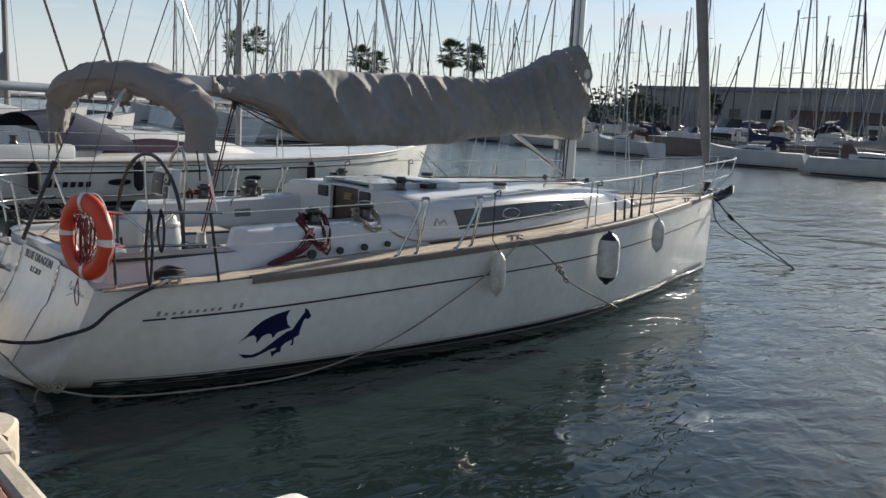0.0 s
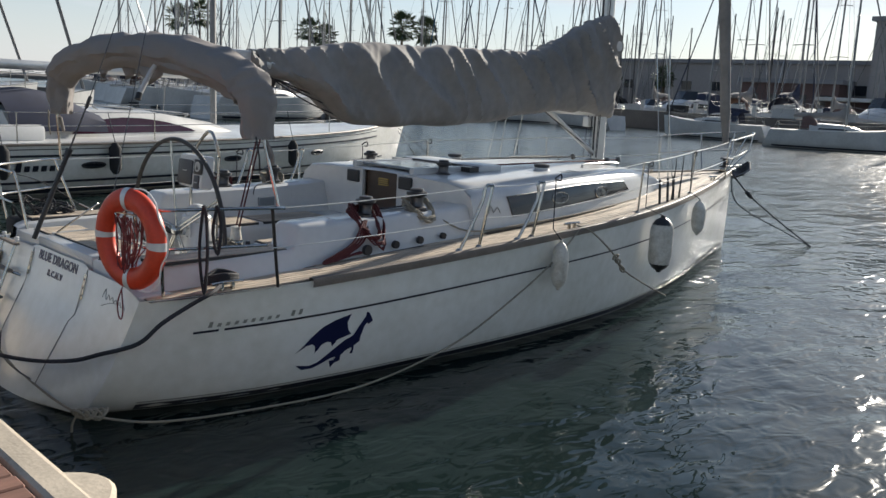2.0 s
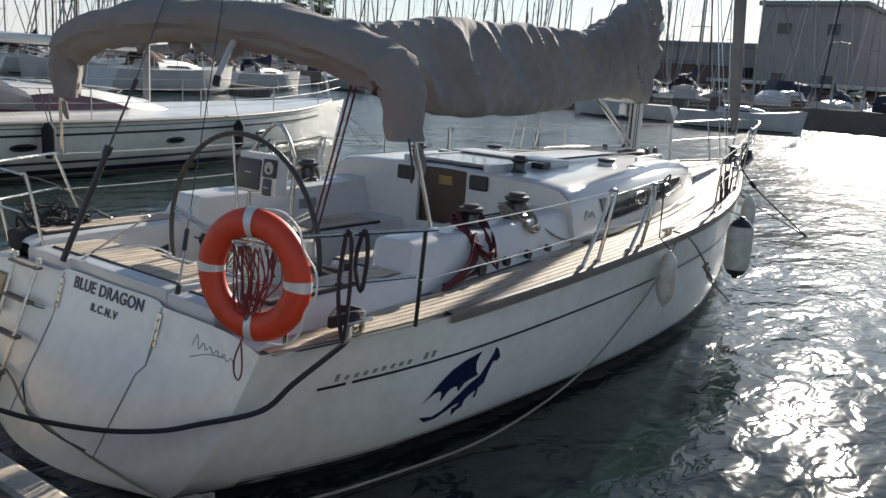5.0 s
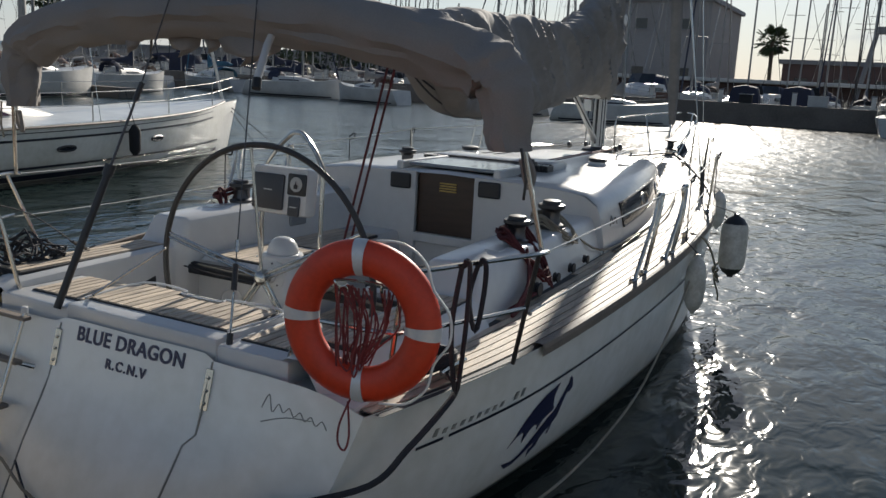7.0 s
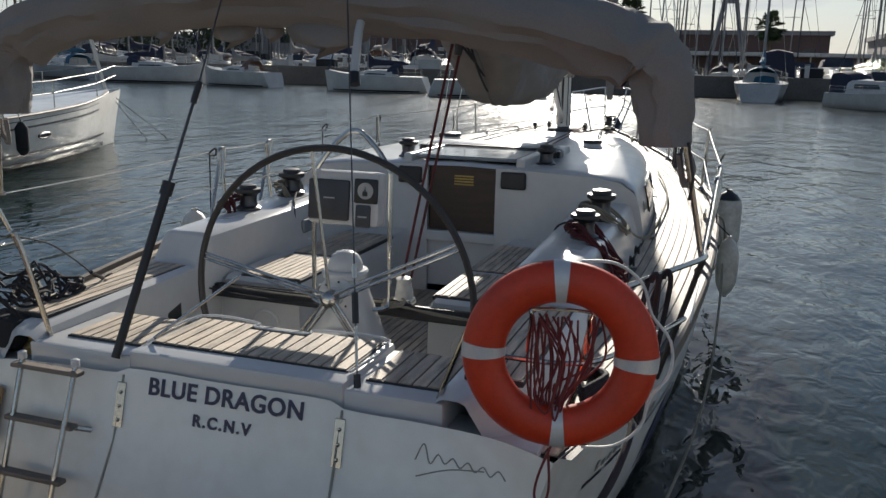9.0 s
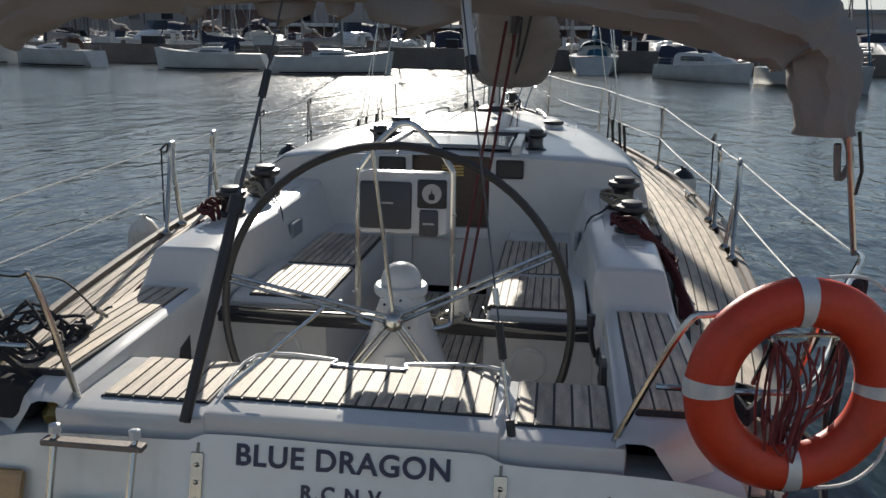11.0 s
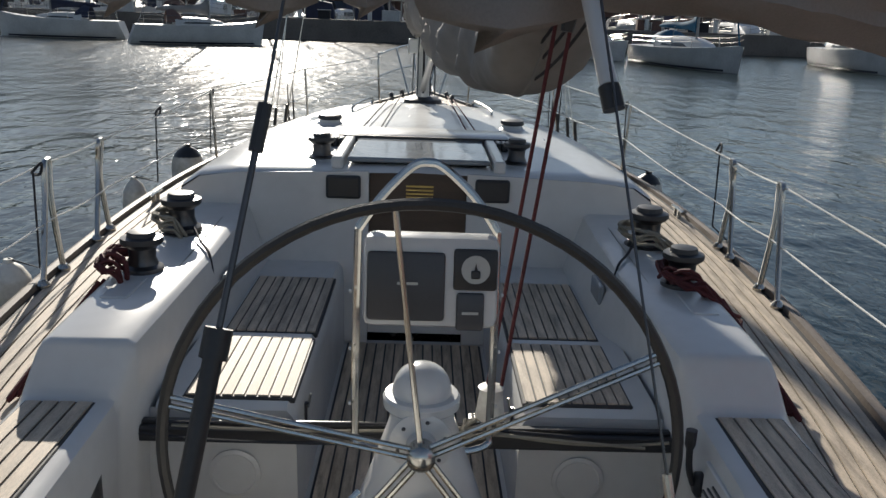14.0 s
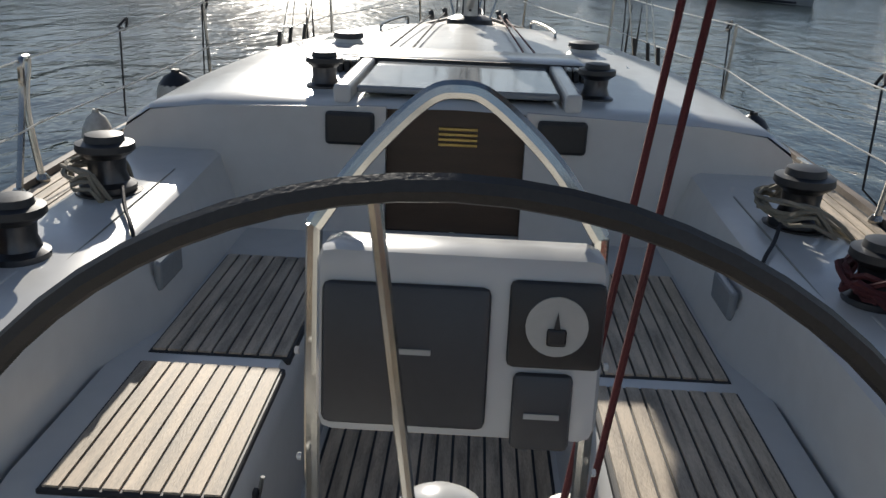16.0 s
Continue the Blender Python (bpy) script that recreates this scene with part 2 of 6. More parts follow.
def tube(pts, r, n=8, bm=None, closed=False, cap=True):
    bm = bm or bmesh.new()
    pts = [Vector(p) for p in pts]
    rs = r if isinstance(r, (list, tuple)) else [r] * len(pts)
    rings, up = [], None
    for i, p in enumerate(pts):
        if closed:
            d = pts[(i + 1) % len(pts)] - pts[i - 1]
        else:
            d = pts[min(i + 1, len(pts) - 1)] - pts[max(i - 1, 0)]
        d.normalize()
        if up is None:
            up = Vector((0, 0, 1)) if abs(d.z) < 0.9 else Vector((1, 0, 0))
        side = d.cross(up)
        if side.length < 1e-5:
            side = d.orthogonal()
        side.normalize()
        up = side.cross(d).normalized()
        rings.append([bm.verts.new(p + (side * math.cos(2 * math.pi * k / n) + up * math.sin(2 * math.pi * k / n)) * rs[i]) for k in range(n)])
    m = len(rings)
    for i in range(m if closed else m - 1):
        a, c = rings[i], rings[(i + 1) % m]
        off = 0
        if closed and i == m - 1:
            off = min(range(n), key=lambda s: (a[0].co - c[s].co).length)
        for k in range(n):
            bm.faces.new((a[k], a[(k + 1) % n], c[(k + 1 + off) % n], c[(k + off) % n]))
    if cap and not closed:
        bm.faces.new(rings[0][::-1])
        bm.faces.new(rings[-1])
    return bm


def smooth_path(pts, steps=6):
    pts = [Vector(p) for p in pts]
    out = []
    for i in range(len(pts) - 1):
        p0, p1, p2, p3 = pts[max(i - 1, 0)], pts[i], pts[i + 1], pts[min(i + 2, len(pts) - 1)]
        for s in range(steps):
            t = s / steps
            out.append(0.5 * ((2 * p1) + (p2 - p0) * t + (2 * p0 - 5 * p1 + 4 * p2 - p3) * t * t + (3 * p1 - p0 - 3 * p2 + p3) * t ** 3))
    out.append(pts[-1])
    return out


def sag(a, c, drop, steps=14):
    a, c = Vector(a), Vector(c)
    return [a.lerp(c, k / steps) - Vector((0, 0, drop * 4 * (k / steps) * (1 - k / steps))) for k in range(steps + 1)]


def lathe(profile, n=20, bm=None, at=None):
    bm = bm or bmesh.new()
    at = at or Matrix()
    rings = [[bm.verts.new(at @ Vector((r * math.cos(2 * math.pi * k / n), r * math.sin(2 * math.pi * k / n), z))) for k in range(n)] for r, z in profile]
    for a, c in zip(rings, rings[1:]):
        for k in range(n):
            bm.faces.new((a[k], a[(k + 1) % n], c[(k + 1) % n], c[k]))
    bm.faces.new(rings[0][::-1])
    bm.faces.new(rings[-1])
    return bm


def loft(sections, bm=None, close=False, caps=False):
    bm = bm or bmesh.new()
    rows = [[bm.verts.new(p) for p in s] for s in sections]
    for a, c in zip(rows, rows[1:]):
        k = len(a)
        for i in range(k if close else k - 1):
            bm.faces.new((a[i], a[(i + 1) % k], c[(i + 1) % k], c[i]))
    if caps:
        bm.faces.new(rows[0][::-1])
        bm.faces.new(rows[-1])
    return bm


def prism(outline, fn, thick):
    """A plate from a 2D outline; fn(u, v, w) gives its place, w from 0 to thick."""
    bm = bmesh.new()
    lo = [bm.verts.new(fn(u, v, 0)) for u, v in outline]
    hi = [bm.verts.new(fn(u, v, thick)) for u, v in outline]
    k = len(outline)
    bm.faces.new(hi)
    bm.faces.new(lo[::-1])
    for i in range(k):
        bm.faces.new((lo[i], lo[(i + 1) % k], hi[(i + 1) % k], hi[i]))
    bmesh.ops.recalc_face_normals(bm, faces=bm.faces[:])
    return bm


def lettering(text, size, spacing=1.0):
    cu = bpy.data.curves.new("lettering", "FONT")
    cu.body, cu.size, cu.extrude, cu.align_x, cu.space_character, cu.offset = text, size, 0.002, "CENTER", spacing, 0.0022
    ob = bpy.data.objects.new("lettering", cu)
    me = bpy.data.meshes.new_from_object(ob)
    bpy.data.objects.remove(ob)
    bm = bmesh.new()
    bm.from_mesh(me)
    return bm


def table(y, rows):
    ys, vs = zip(*rows)
    if y <= ys[0]:
        return vs[0]
    if y >= ys[-1]:
        return vs[-1]
    for i in range(len(ys) - 1):
        if y <= ys[i + 1]:
            m = []
            for j in (i, i + 1):
                a, c = max(j - 1, 0), min(j + 1, len(ys) - 1)
                m.append((vs[c] - vs[a]) / (ys[c] - ys[a]))
            h = ys[i + 1] - ys[i]
            t = (y - ys[i]) / h
            return ((2 * t ** 3 - 3 * t * t + 1) * vs[i] + (t ** 3 - 2 * t * t + t) * h * m[0] + (-2 * t ** 3 + 3 * t * t) * vs[i + 1] + (t ** 3 - t * t) * h * m[1])


def frange(a, c, n):
    return [a + (c - a) * i / (n - 1) for i in range(n)]


# ---- setting: water, pontoon ----
bm = bmesh.new()
bmesh.ops.create_grid(bm, x_segments=4, y_segments=4, size=3000)
tagged(part("water", bm, WATER), "dark green harbour water with small ripples", "water", kind="structure")

# ---- the moored yacht: lines ----
BEAM = [(1.5, 1.46), (2.0, 1.585), (2.6, 1.73), (3.2, 1.84), (4.2, 1.93), (5.2, 1.97), (6.3, 1.96), (7.4, 1.88), (8.4, 1.72), (9.4, 1.48), (10.4, 1.18), (11.5, 0.82), (12.6, 0.42), (13.65, 0.03)]
SHEER = [(1.5, 0.93), (2.2, 0.95), (3.2, 1.0), (4.9, 1.09), (6.3, 1.15), (8.0, 1.21), (9.84, 1.27), (13.65, 1.37)]
WATERLINE = [(1.67, 0.90), (2.2, 1.15), (3.0, 1.38), (4.9, 1.57), (6.3, 1.63), (7.8, 1.56), (9.2, 1.28), (10.5, 0.95), (12.0, 0.48), (13.6, 0.012)]


def sheer(y):
    return table(y, SHEER)


def beam(y):
    return table(y, BEAM)


def rake(y, z):
    """Aft stations lean forward as they rise, so the transom slopes."""
    return y + 0.27 * z * max(0.0, 1 - (y - 1.67) / 2.2)


def hull_x(y, z):
    b, w, s = beam(y), table(y, WATERLINE), sheer(y)
    if z >= 0:
        return w + (b - w) * (z / s) ** 0.42
    k = table(y, [(1.67, -0.06), (2.5, -0.2), (4.5, -0.4), (11, -0.4), (13.6, -0.1)])
    return w * math.sqrt(max(0.0, 1 - (z / k) ** 2))


def hull_section(y, side):
    k = table(y, [(1.67, -0.06), (2.5, -0.2), (4.5, -0.4), (11, -0.4), (13.6, -0.1)])
    zs = [k, k * 0.8, k * 0.4, 0.0, 0.02, 0.06, 0.12, 0.2, 0.3, 0.42, 0.55, 0.7, 0.85, 1.0]
    out = []
    for i, z in enumerate(zs):
        z = z if i < 4 else z * sheer(y)
        out.append((side * hull_x(y, z), rake(y, z), z))
    return out


def on_hull(y, z, off=0.004):
    """A place on the starboard topsides; y is the true place along the hull."""
    st = y
    for _ in range(4):
        st = y - (rake(st, z) - st)
    st = max(st, 1.67)
    return Vector((hull_x(st, z) + off, y, z))


yacht = thing("sailing_yacht", "white sailing yacht with teak decks moored stern to the pontoon", "sailing yacht")
ys = frange(1.67, 3.5, 9) + frange(3.8, 13.6, 34)
for side in (1, -1):
    bm = loft([hull_section(y, side) for y in ys])
    bmesh.ops.recalc_face_normals(bm, faces=bm.faces[:])
    part("hull_side", bm, HULLWHITE, yacht, "glossy white hull topside", smooth=True)
# transom: sloping, and rounded aft towards the waterline
def transom_y(x, z):
    e = hull_x(1.67, max(z, 0.0))
    return 1.67 + 0.27 * z - 0.20 * max(0.0, 1 - (x / e) ** 2) * max(0.0, 1 - z / 0.76) ** 1.2


def transom_top(x):
    return table(abs(x - 0.07), [(0, 1.03), (0.52, 1.03), (0.55, 1.006), (0.9, 1.0), (1.2, 0.985), (1.46, 0.93)])


rows = []
for x, y, z in hull_section(1.67, 1):
    rows.append([(x * u, transom_y(x * u, z) if abs(u) < 1 else y, z) for u in frange(-1, 1, 49)])
rows.append([(x, 1.67 + 0.27 * max(z, transom_top(x)), max(z, transom_top(x))) for x, _, z in rows[-1]])
bm = loft(rows)
bmesh.ops.remove_doubles(bm, verts=bm.verts[:], dist=0.0005)
bmesh.ops.recalc_face_normals(bm, faces=bm.faces[:])
part("transom", bm, HULLWHITE, yacht, "white sloping transom", smooth=True)


def transom_at(x, z, off=0.004):
    return Vector((x, transom_y(x, z) - off, z - off * 0.27))


# transom door seams and hinge plates
for x0, pts in ((-0.46, [(-0.46, 1.0), (-0.47, 0.72), (-0.50, 0.40), (-0.50, 0.12)]), (0.62, [(0.62, 1.0), (0.61, 0.66), (0.55, 0.6), (0.50, 0.30), (0.48, 0.12)])):
    part("door_seam", tube([transom_at(x, z, 0.0) for x, z in pts], 0.006, 6), GREYSTRIPE, yacht)
    bm = prism([(x0 - 0.022, 0.78), (x0 + 0.022, 0.78), (x0 + 0.022, 0.97), (x0 - 0.022, 0.97)], lambda u, v, w: transom_at(u, v, 0.004 + w), 0.006)
    plate = part("chainplate", bm, STEEL, yacht, "stainless strap bolted to the transom")
    for z in (0.81, 0.87, 0.93):
        part("bolt", lathe([(0.009, 0), (0.009, 0.004), (0.004, 0.007)], 8, at=Matrix.Translation(transom_at(x0, z, 0.01)) @ Matrix.Rotation(radians(105), 4, "X")), STEEL, plate)
for text, size, z in (("BLUE DRAGON", 0.106, 0.938), ("R.C.N.V", 0.07, 0.838)):
    bm = lettering(text, size, 1.08 if size > 0.1 else 1.25)
    m = Matrix.Translation(transom_at(0.065, z, 0.004)) @ Matrix.Rotation(radians(90 - 15.1), 4, "X")
    bm.transform(m)
    bmesh.ops.remove_doubles(bm, verts=bm.verts[:], dist=0.0002)
    left = set(bm.verts)
    while left:
        stack, isle = [left.pop()], set()
        while stack:
            v = stack.pop()
            isle.add(v)
            for e in v.link_edges:
                o = e.other_vert(v)
                if o in left:
                    left.discard(o)
                    stack.append(o)
        one = bmesh.new()
        vm = {v: one.verts.new(v.co) for v in isle}
        for f in {f for v in isle for f in v.link_faces}:
            one.faces.new([vm[v] for v in f.verts])
        part("letter", one, NAVY, yacht)
    bm.free()
# faint signature bars and long dark vent slot on the transom
part("faded_signature", tube(smooth_path([transom_at(0.955 + 0.031 * k, 0.885 - 0.003 * k + (0.026 if k % 2 else -0.014) * (1.7 if k < 3 else 0.7), 0.001) for k in range(13)], 5), 0.003, 5), GREYSTRIPE, yacht, "faded grey signature")
part("faded_signature", tube(smooth_path([transom_at(0.965, 0.80, 0.001), transom_at(1.10, 0.845, 0.001), transom_at(1.24, 0.86, 0.001)], 4), 0.003, 5), GREYSTRIPE, yacht)
part("vent_slot", tube([transom_at(x, z, 0.001) for x, z in ((-0.50, 0.30), (-0.40, 0.23), (-0.30, 0.17), (0.0, 0.15), (0.2, 0.143), (0.40, 0.14))], 0.007, 6), STRIPE, yacht)


# stripes on the topsides
def stripe(name, fn_z, y0, y1, h, mat, side=1, n=40):
    pts_lo, pts_hi = [], []
    for y in frange(y0, y1, n):
        z = fn_z(y)
        a, c = on_hull(y, z), on_hull(y, z + h)
        pts_lo.append((a.x * side, a.y, a.z))
        pts_hi.append((c.x * side, c.y, c.z))
    part(name, loft([pts_lo, pts_hi]), mat, yacht)


for side in (1, -1):
    stripe("cove_stripe", lambda y: sheer(y) - 0.305 - 0.008 * (y - 2.3), 2.52, 12.9, 0.018, STRIPE, side)
    stripe("boot_stripe", lambda y: 0.035 + 0.004 * max(0, y - 4), 2.0, 13.3, 0.055, STRIPE, side)
    stripe("boot_pinstripe", lambda y: 0.105 + 0.004 * max(0, y - 4), 2.0, 13.3, 0.01, GREYSTRIPE, side)
part("cove_stripe", loft([[on_hull(y, sheer(y) - 0.305 - 0.008 * (y - 2.3)) for y in (2.3, 2.36, 2.42, 2.48)], [on_hull(y, sheer(y) - 0.287 - 0.008 * (y - 2.3)) for y in (2.3, 2.36, 2.42, 2.48)]]), STRIPE, yacht)
# model lettering as plain slanted bars
for i in range(12):
    y = 2.40 + i * 0.062
    if i == 9:
        continue
    h = 0.045 if i in (0, 10, 11) else 0.028
    z = sheer(y) - 0.268
    part("model_lettering", prism([(y, z), (y + 0.026, z), (y + 0.036, z + h), (y + 0.010, z + h)], lambda u, v, w: on_hull(u, v, 0.003 + w), 0.002), GREYSTRIPE, yacht)


# winged creature decal as flat shapes
def decal(outline):
    pts = [(3.12 + (u - 115) * 0.00157, 0.22 + (363 - (v + 0.167 * u)) * 0.0021) for u, v in outline]
    part("blue_decal", prism(pts, lambda u, v, w: on_hull(u, v, 0.004 + w), 0.002), NAVY, yacht, "navy blue winged silhouette decal")


decal([(115, 265), (150, 235), (185, 195), (240, 150), (310, 115), (403, 82), (386, 118), (400, 150), (425, 165), (375, 183), (345, 195), (320, 225), (308, 207), (285, 207), (255, 220), (225, 258), (218, 230), (200, 222), (165, 232)])
decal([(130, 318), (210, 316), (255, 298), (300, 265), (350, 225), (400, 190), (440, 172), (470, 125), (500, 85), (498, 66), (520, 72), (548, 100), (525, 118), (512, 112), (500, 125), (488, 175), (490, 195), (440, 225), (410, 240), (385, 265), (330, 275), (280, 302), (230, 326), (170, 335)])
decal([(368, 262), (350, 285), (325, 290), (345, 318), (360, 297), (392, 285), (388, 258)])
decal([(440, 215), (452, 232), (445, 250), (462, 250), (463, 232), (457, 212)])


# ---- deck ----
def trunk_w(y):
    return table(y, [(5.3, 1.44), (6.2, 1.42), (7.4, 1.30), (8.6, 1.06), (9.6, 0.80), (10.5, 0.48), (11.0, 0.22)])


def deck_inner(y):
    if y < 5.3:
        return table(y, [(1.9, 1.16), (3.4, 1.40), (5.3, 1.44)])
    return max(0.0, trunk_w(y) if y < 11.0 else 0.0)


def deck_edge(y):
    return beam(y - 0.0) - 0.02


DY0 = 1.98
for side in (1, -1):
    secs = []
    for y in frange(DY0, 13.55, 60):
        e, i = deck_edge(y), min(deck_inner(y), deck_edge(y) - 0.005)
        secs.append([(side * (i - 0.03 if i > 0.05 else 0), y, sheer(y) - 0.012), (side * e, y, sheer(y) - 0.012)])
    bm = loft(secs)
    bmesh.ops.recalc_face_normals(bm, faces=bm.faces[:])
    part("side_deck", bm, CAULK, yacht, "black caulked deck under the teak")
    # rail along the deck edge
    secs = []
    for y in frange(3.16, 13.6, 50):
        e, s = beam(y), sheer(y)
        secs.append([(side * x, y, z) for x, z in ((e + 0.007, s - 0.052), (e + 0.009, s - 0.01), (e + 0.004, s + 0.014), (e - 0.012, s + 0.02), (max(e - 0.046, 0), s + 0.018), (max(e - 0.05, 0), s - 0.012))])
    bm = loft(secs)
    bmesh.ops.recalc_face_normals(bm, faces=bm.faces[:])
    part("toe_rail", bm, TEAKRAIL, yacht, "weathered teak toe rail", smooth=False)
    # planks, laid along the deck edge
    for k in range(24):
        o0, o1 = 0.06 + k * 0.056, 0.06 + k * 0.056 + 0.0475
        yy = [y for y in frange(DY0 + 0.01, 13.3, 130) if deck_edge(y) - o1 > deck_inner(y) + 0.0 and deck_edge(y) - o1 > 0.01]
        runs, cur = [], []
        for y in yy:
            if cur and y - cur[-1] > 0.12:
                runs.append(cur)
                cur = []
            cur.append(y)
        runs.append(cur)
        for run in runs:
            if len(run) < 4:
                continue
            cuts = [run] if len(run) < 40 else [run[:len(run) // 2 + (k * 7) % 11], run[len(run) // 2 + (k * 7) % 11 - 1:]]
            for c in cuts:
                c = c[::3] + ([c[-1]] if (len(c) - 1) % 3 else [])
                if len(c) < 2:
                    continue
                secs = []
                for j, y in enumerate(c):
                    e, s = deck_edge(y), sheer(y)
                    yj = y - 0.003 if j == len(c) - 1 else y
                    secs.append([(side * (e - o0), yj, s - 0.012), (side * (e - o0), yj, s - 0.004), (side * (e - o1), yj, s - 0.004), (side * (e - o1), yj, s - 0.012)])
                bm = loft(secs, caps=True)
                bmesh.ops.recalc_face_normals(bm, faces=bm.faces[:])
                part("deck_plank", bm, TEAK, yacht)


def teak_panel(x0, x1, y0, y1, z, along="y", w=0.054, gap=0.010, border=True, name="teak_panel", cut=None):
    """A caulked panel with planks of its own, laid on a white moulding."""
    base = part(name, box(x0, x1, y0, y1, z - 0.02, z + 0.004, 0.004, seg=1), CAULK, yacht, "teak panel with black caulking")
    k = max(1, int((x1 - x0 - 0.016) / w)) if along == "y" else max(1, int((y1 - y0 - 0.016) / w))
    step = ((x1 - x0) if along == "y" else (y1 - y0)) - 0.016
    step /= k
    for i in range(k):
        a = (x0 if along == "y" else y0) + 0.008 + i * step
        if along == "y":
            yb = y1 - 0.01
            if cut and cut[0] < a + step / 2 < cut[1]:
                yb = cut[2]
            q = box(a + gap / 2, a + step - gap / 2, y0 + 0.01, yb, z, z + 0.010)
        else:
            q = box(x0 + 0.01, x1 - 0.01, a + gap / 2, a + step - gap / 2, z, z + 0.010)
        part("teak_slat", q, TEAK, base)
    return base


# ---- cockpit mouldings ----
SOLE, SEAT = 0.55, 1.055
for side in (1, -1):
    # coaming: section swept forward
    secs = []
    for y, ztop, xin, xout in ((1.99, 1.09, 1.02, 1.20), (2.1, 1.125, 1.03, 1.34), (2.6, 1.14, 1.035, 1.39), (3.29, 1.15, 1.045, 1.42), (3.312, 1.156, 1.045, 1.42), (3.33, 1.18, 1.04, 1.415), (3.385, 1.308, 1.005, 1.38), (3.40, 1.328, 1.0, 1.375), (3.425, 1.334, 0.995, 1.375), (4.4, 1.35, 0.98, 1.40), (4.95, 1.37, 0.98, 1.40), (5.12, 1.378, 0.985, 1.40), (5.42, 1.39, 0.99, 1.40)):
        low = SOLE if y < 3.5 else SEAT - 0.03
        xl = xin + 0.02 if y < 3.5 else 0.88
        d = sheer(y) - 0.02
        secs.append([(side * x, y, z) for x, z in ((xl - 0.02, low), (xin - 0.03, ztop - 0.06), (xin - 0.018, ztop - 0.018), (xin + 0.012, ztop), (xout - 0.10, ztop), (xout - 0.072, ztop - 0.012), (xout - 0.055, ztop - 0.04), (xout + 0.03, d))])
    bm = loft(secs)
    bmesh.ops.recalc_face_normals(bm, faces=bm.faces[:])
    part("coaming", bm, GELCOAT, yacht, "white moulded cockpit coaming", smooth=True)
    # seat
    secs = []
    for y in (3.50, 3.53, 3.60, 4.4, 5.42):
        k = 0.03 if y < 3.52 else (0.01 if y < 3.55 else 0.0)
        secs.append([(side * x, y, z) for x, z in ((0.42, SOLE), (0.425, SEAT - 0.10), (0.435, SEAT - 0.03 - k), (0.46, SEAT - k), (0.90, SEAT - k), (0.95, SEAT - k))])
    bm = loft(secs)
    bm.faces.new([bm.verts.new((side * x, 3.505, z)) for x, z in ((0.42, SOLE), (0.425, SEAT - 0.10), (0.435, SEAT - 0.06), (0.46, SEAT - 0.03), (0.97, SEAT - 0.03), (1.06, SOLE))])
    bmesh.ops.recalc_face_normals(bm, faces=bm.faces[:])
    part("cockpit_seat", bm, GELCOAT, yacht, "white moulded cockpit seat", smooth=True)
    a, c = (0.435, 0.86)
    for y0, y1 in ((3.54, 4.16), (4.22, 5.06)):
        teak_panel(*((a, c) if side > 0 else (-c, -a)), y0, y1, SEAT, w=0.044, gap=0.008, name="seat_panel")
    latch = part("seat_latch", box(side * 0.425 - 0.012, side * 0.425 + 0.012, 3.72, 3.745, 0.84, 0.95, 0.004), DRUM, yacht, "small dark seat locker catch")
    part("latch_pin", tube([(side * 0.412, 3.732, 0.93), (side * 0.40, 3.732, 0.99)], 0.006, 6), STEEL, latch)
    # side panel beside the wheel
    a, c = (1.075, 1.325)
    teak_panel(*((a, c) if side > 0 else (-c, -a)), 2.14, 3.28, 1.146, w=0.05, name="helm_panel")
    # round speaker on the seat's aft face
    sp = part("speaker", lathe([(0.10, 0), (0.10, 0.008), (0.085, 0.014), (0.08, 0.010), (0.02, 0.012)], 24, at=Matrix.Translation((side * 0.66, 3.50, 0.76)) @ Matrix.Rotation(radians(90), 4, "X")), GELCOAT, yacht, "round white cockpit speaker", smooth=True)
    # oval port and small locker catch in the coaming side
    part("oval_port", box(side * 0.905 - 0.014, side * 0.905 + 0.014, 4.45, 4.66, 1.15, 1.25, 0.012), PANEGREY, yacht, "small rounded opening port")
    part("foot_pocket", box(side * 1.03 - 0.01, side * 1.03 + 0.01, 3.0, 3.14, 0.80, 0.98, 0.008), BLACK, yacht)
    part("locker_lid", box(side * 1.20 - 0.055, side * 1.20 + 0.055, 3.82, 4.10, 1.325, 1.348, 0.006), GELCOAT, yacht)
# sole
part("cockpit_sole", box(-1.06, 1.06, 2.45, 5.45, SOLE - 0.05, SOLE - 0.004), GELCOAT, yacht, "white cockpit floor")
teak_panel(-0.40, 0.40, 3.45, 5.38, SOLE, name="sole_panel")
teak_panel(-0.85, 0.85, 2.56, 3.40, SOLE, name="sole_panel")
# aft deck mouldings
part("aft_bench", box(-1.04, 1.04, 1.985, 2.53, SOLE, 1.074, 0.02), GELCOAT, yacht, "white moulded aft bench", smooth=True)
for side in (1, -1):
    part("quarter_moulding", box(min(side * 0.98, side * 1.44), max(side * 0.98, side * 1.44), 1.945, 2.20, 0.60, 0.955, 0.015), GELCOAT, yacht, "white moulded stern quarter", smooth=True)
part("transom_door", box(-0.46, 0.61, 1.97, 2.545, 0.98, 1.103, 0.02), GELCOAT, yacht, "raised white transom door top", smooth=True)
teak_panel(-0.425, 0.575, 2.09, 2.50, 1.106, w=0.058, name="door_panel", cut=(-0.10, 0.19, 2.42))
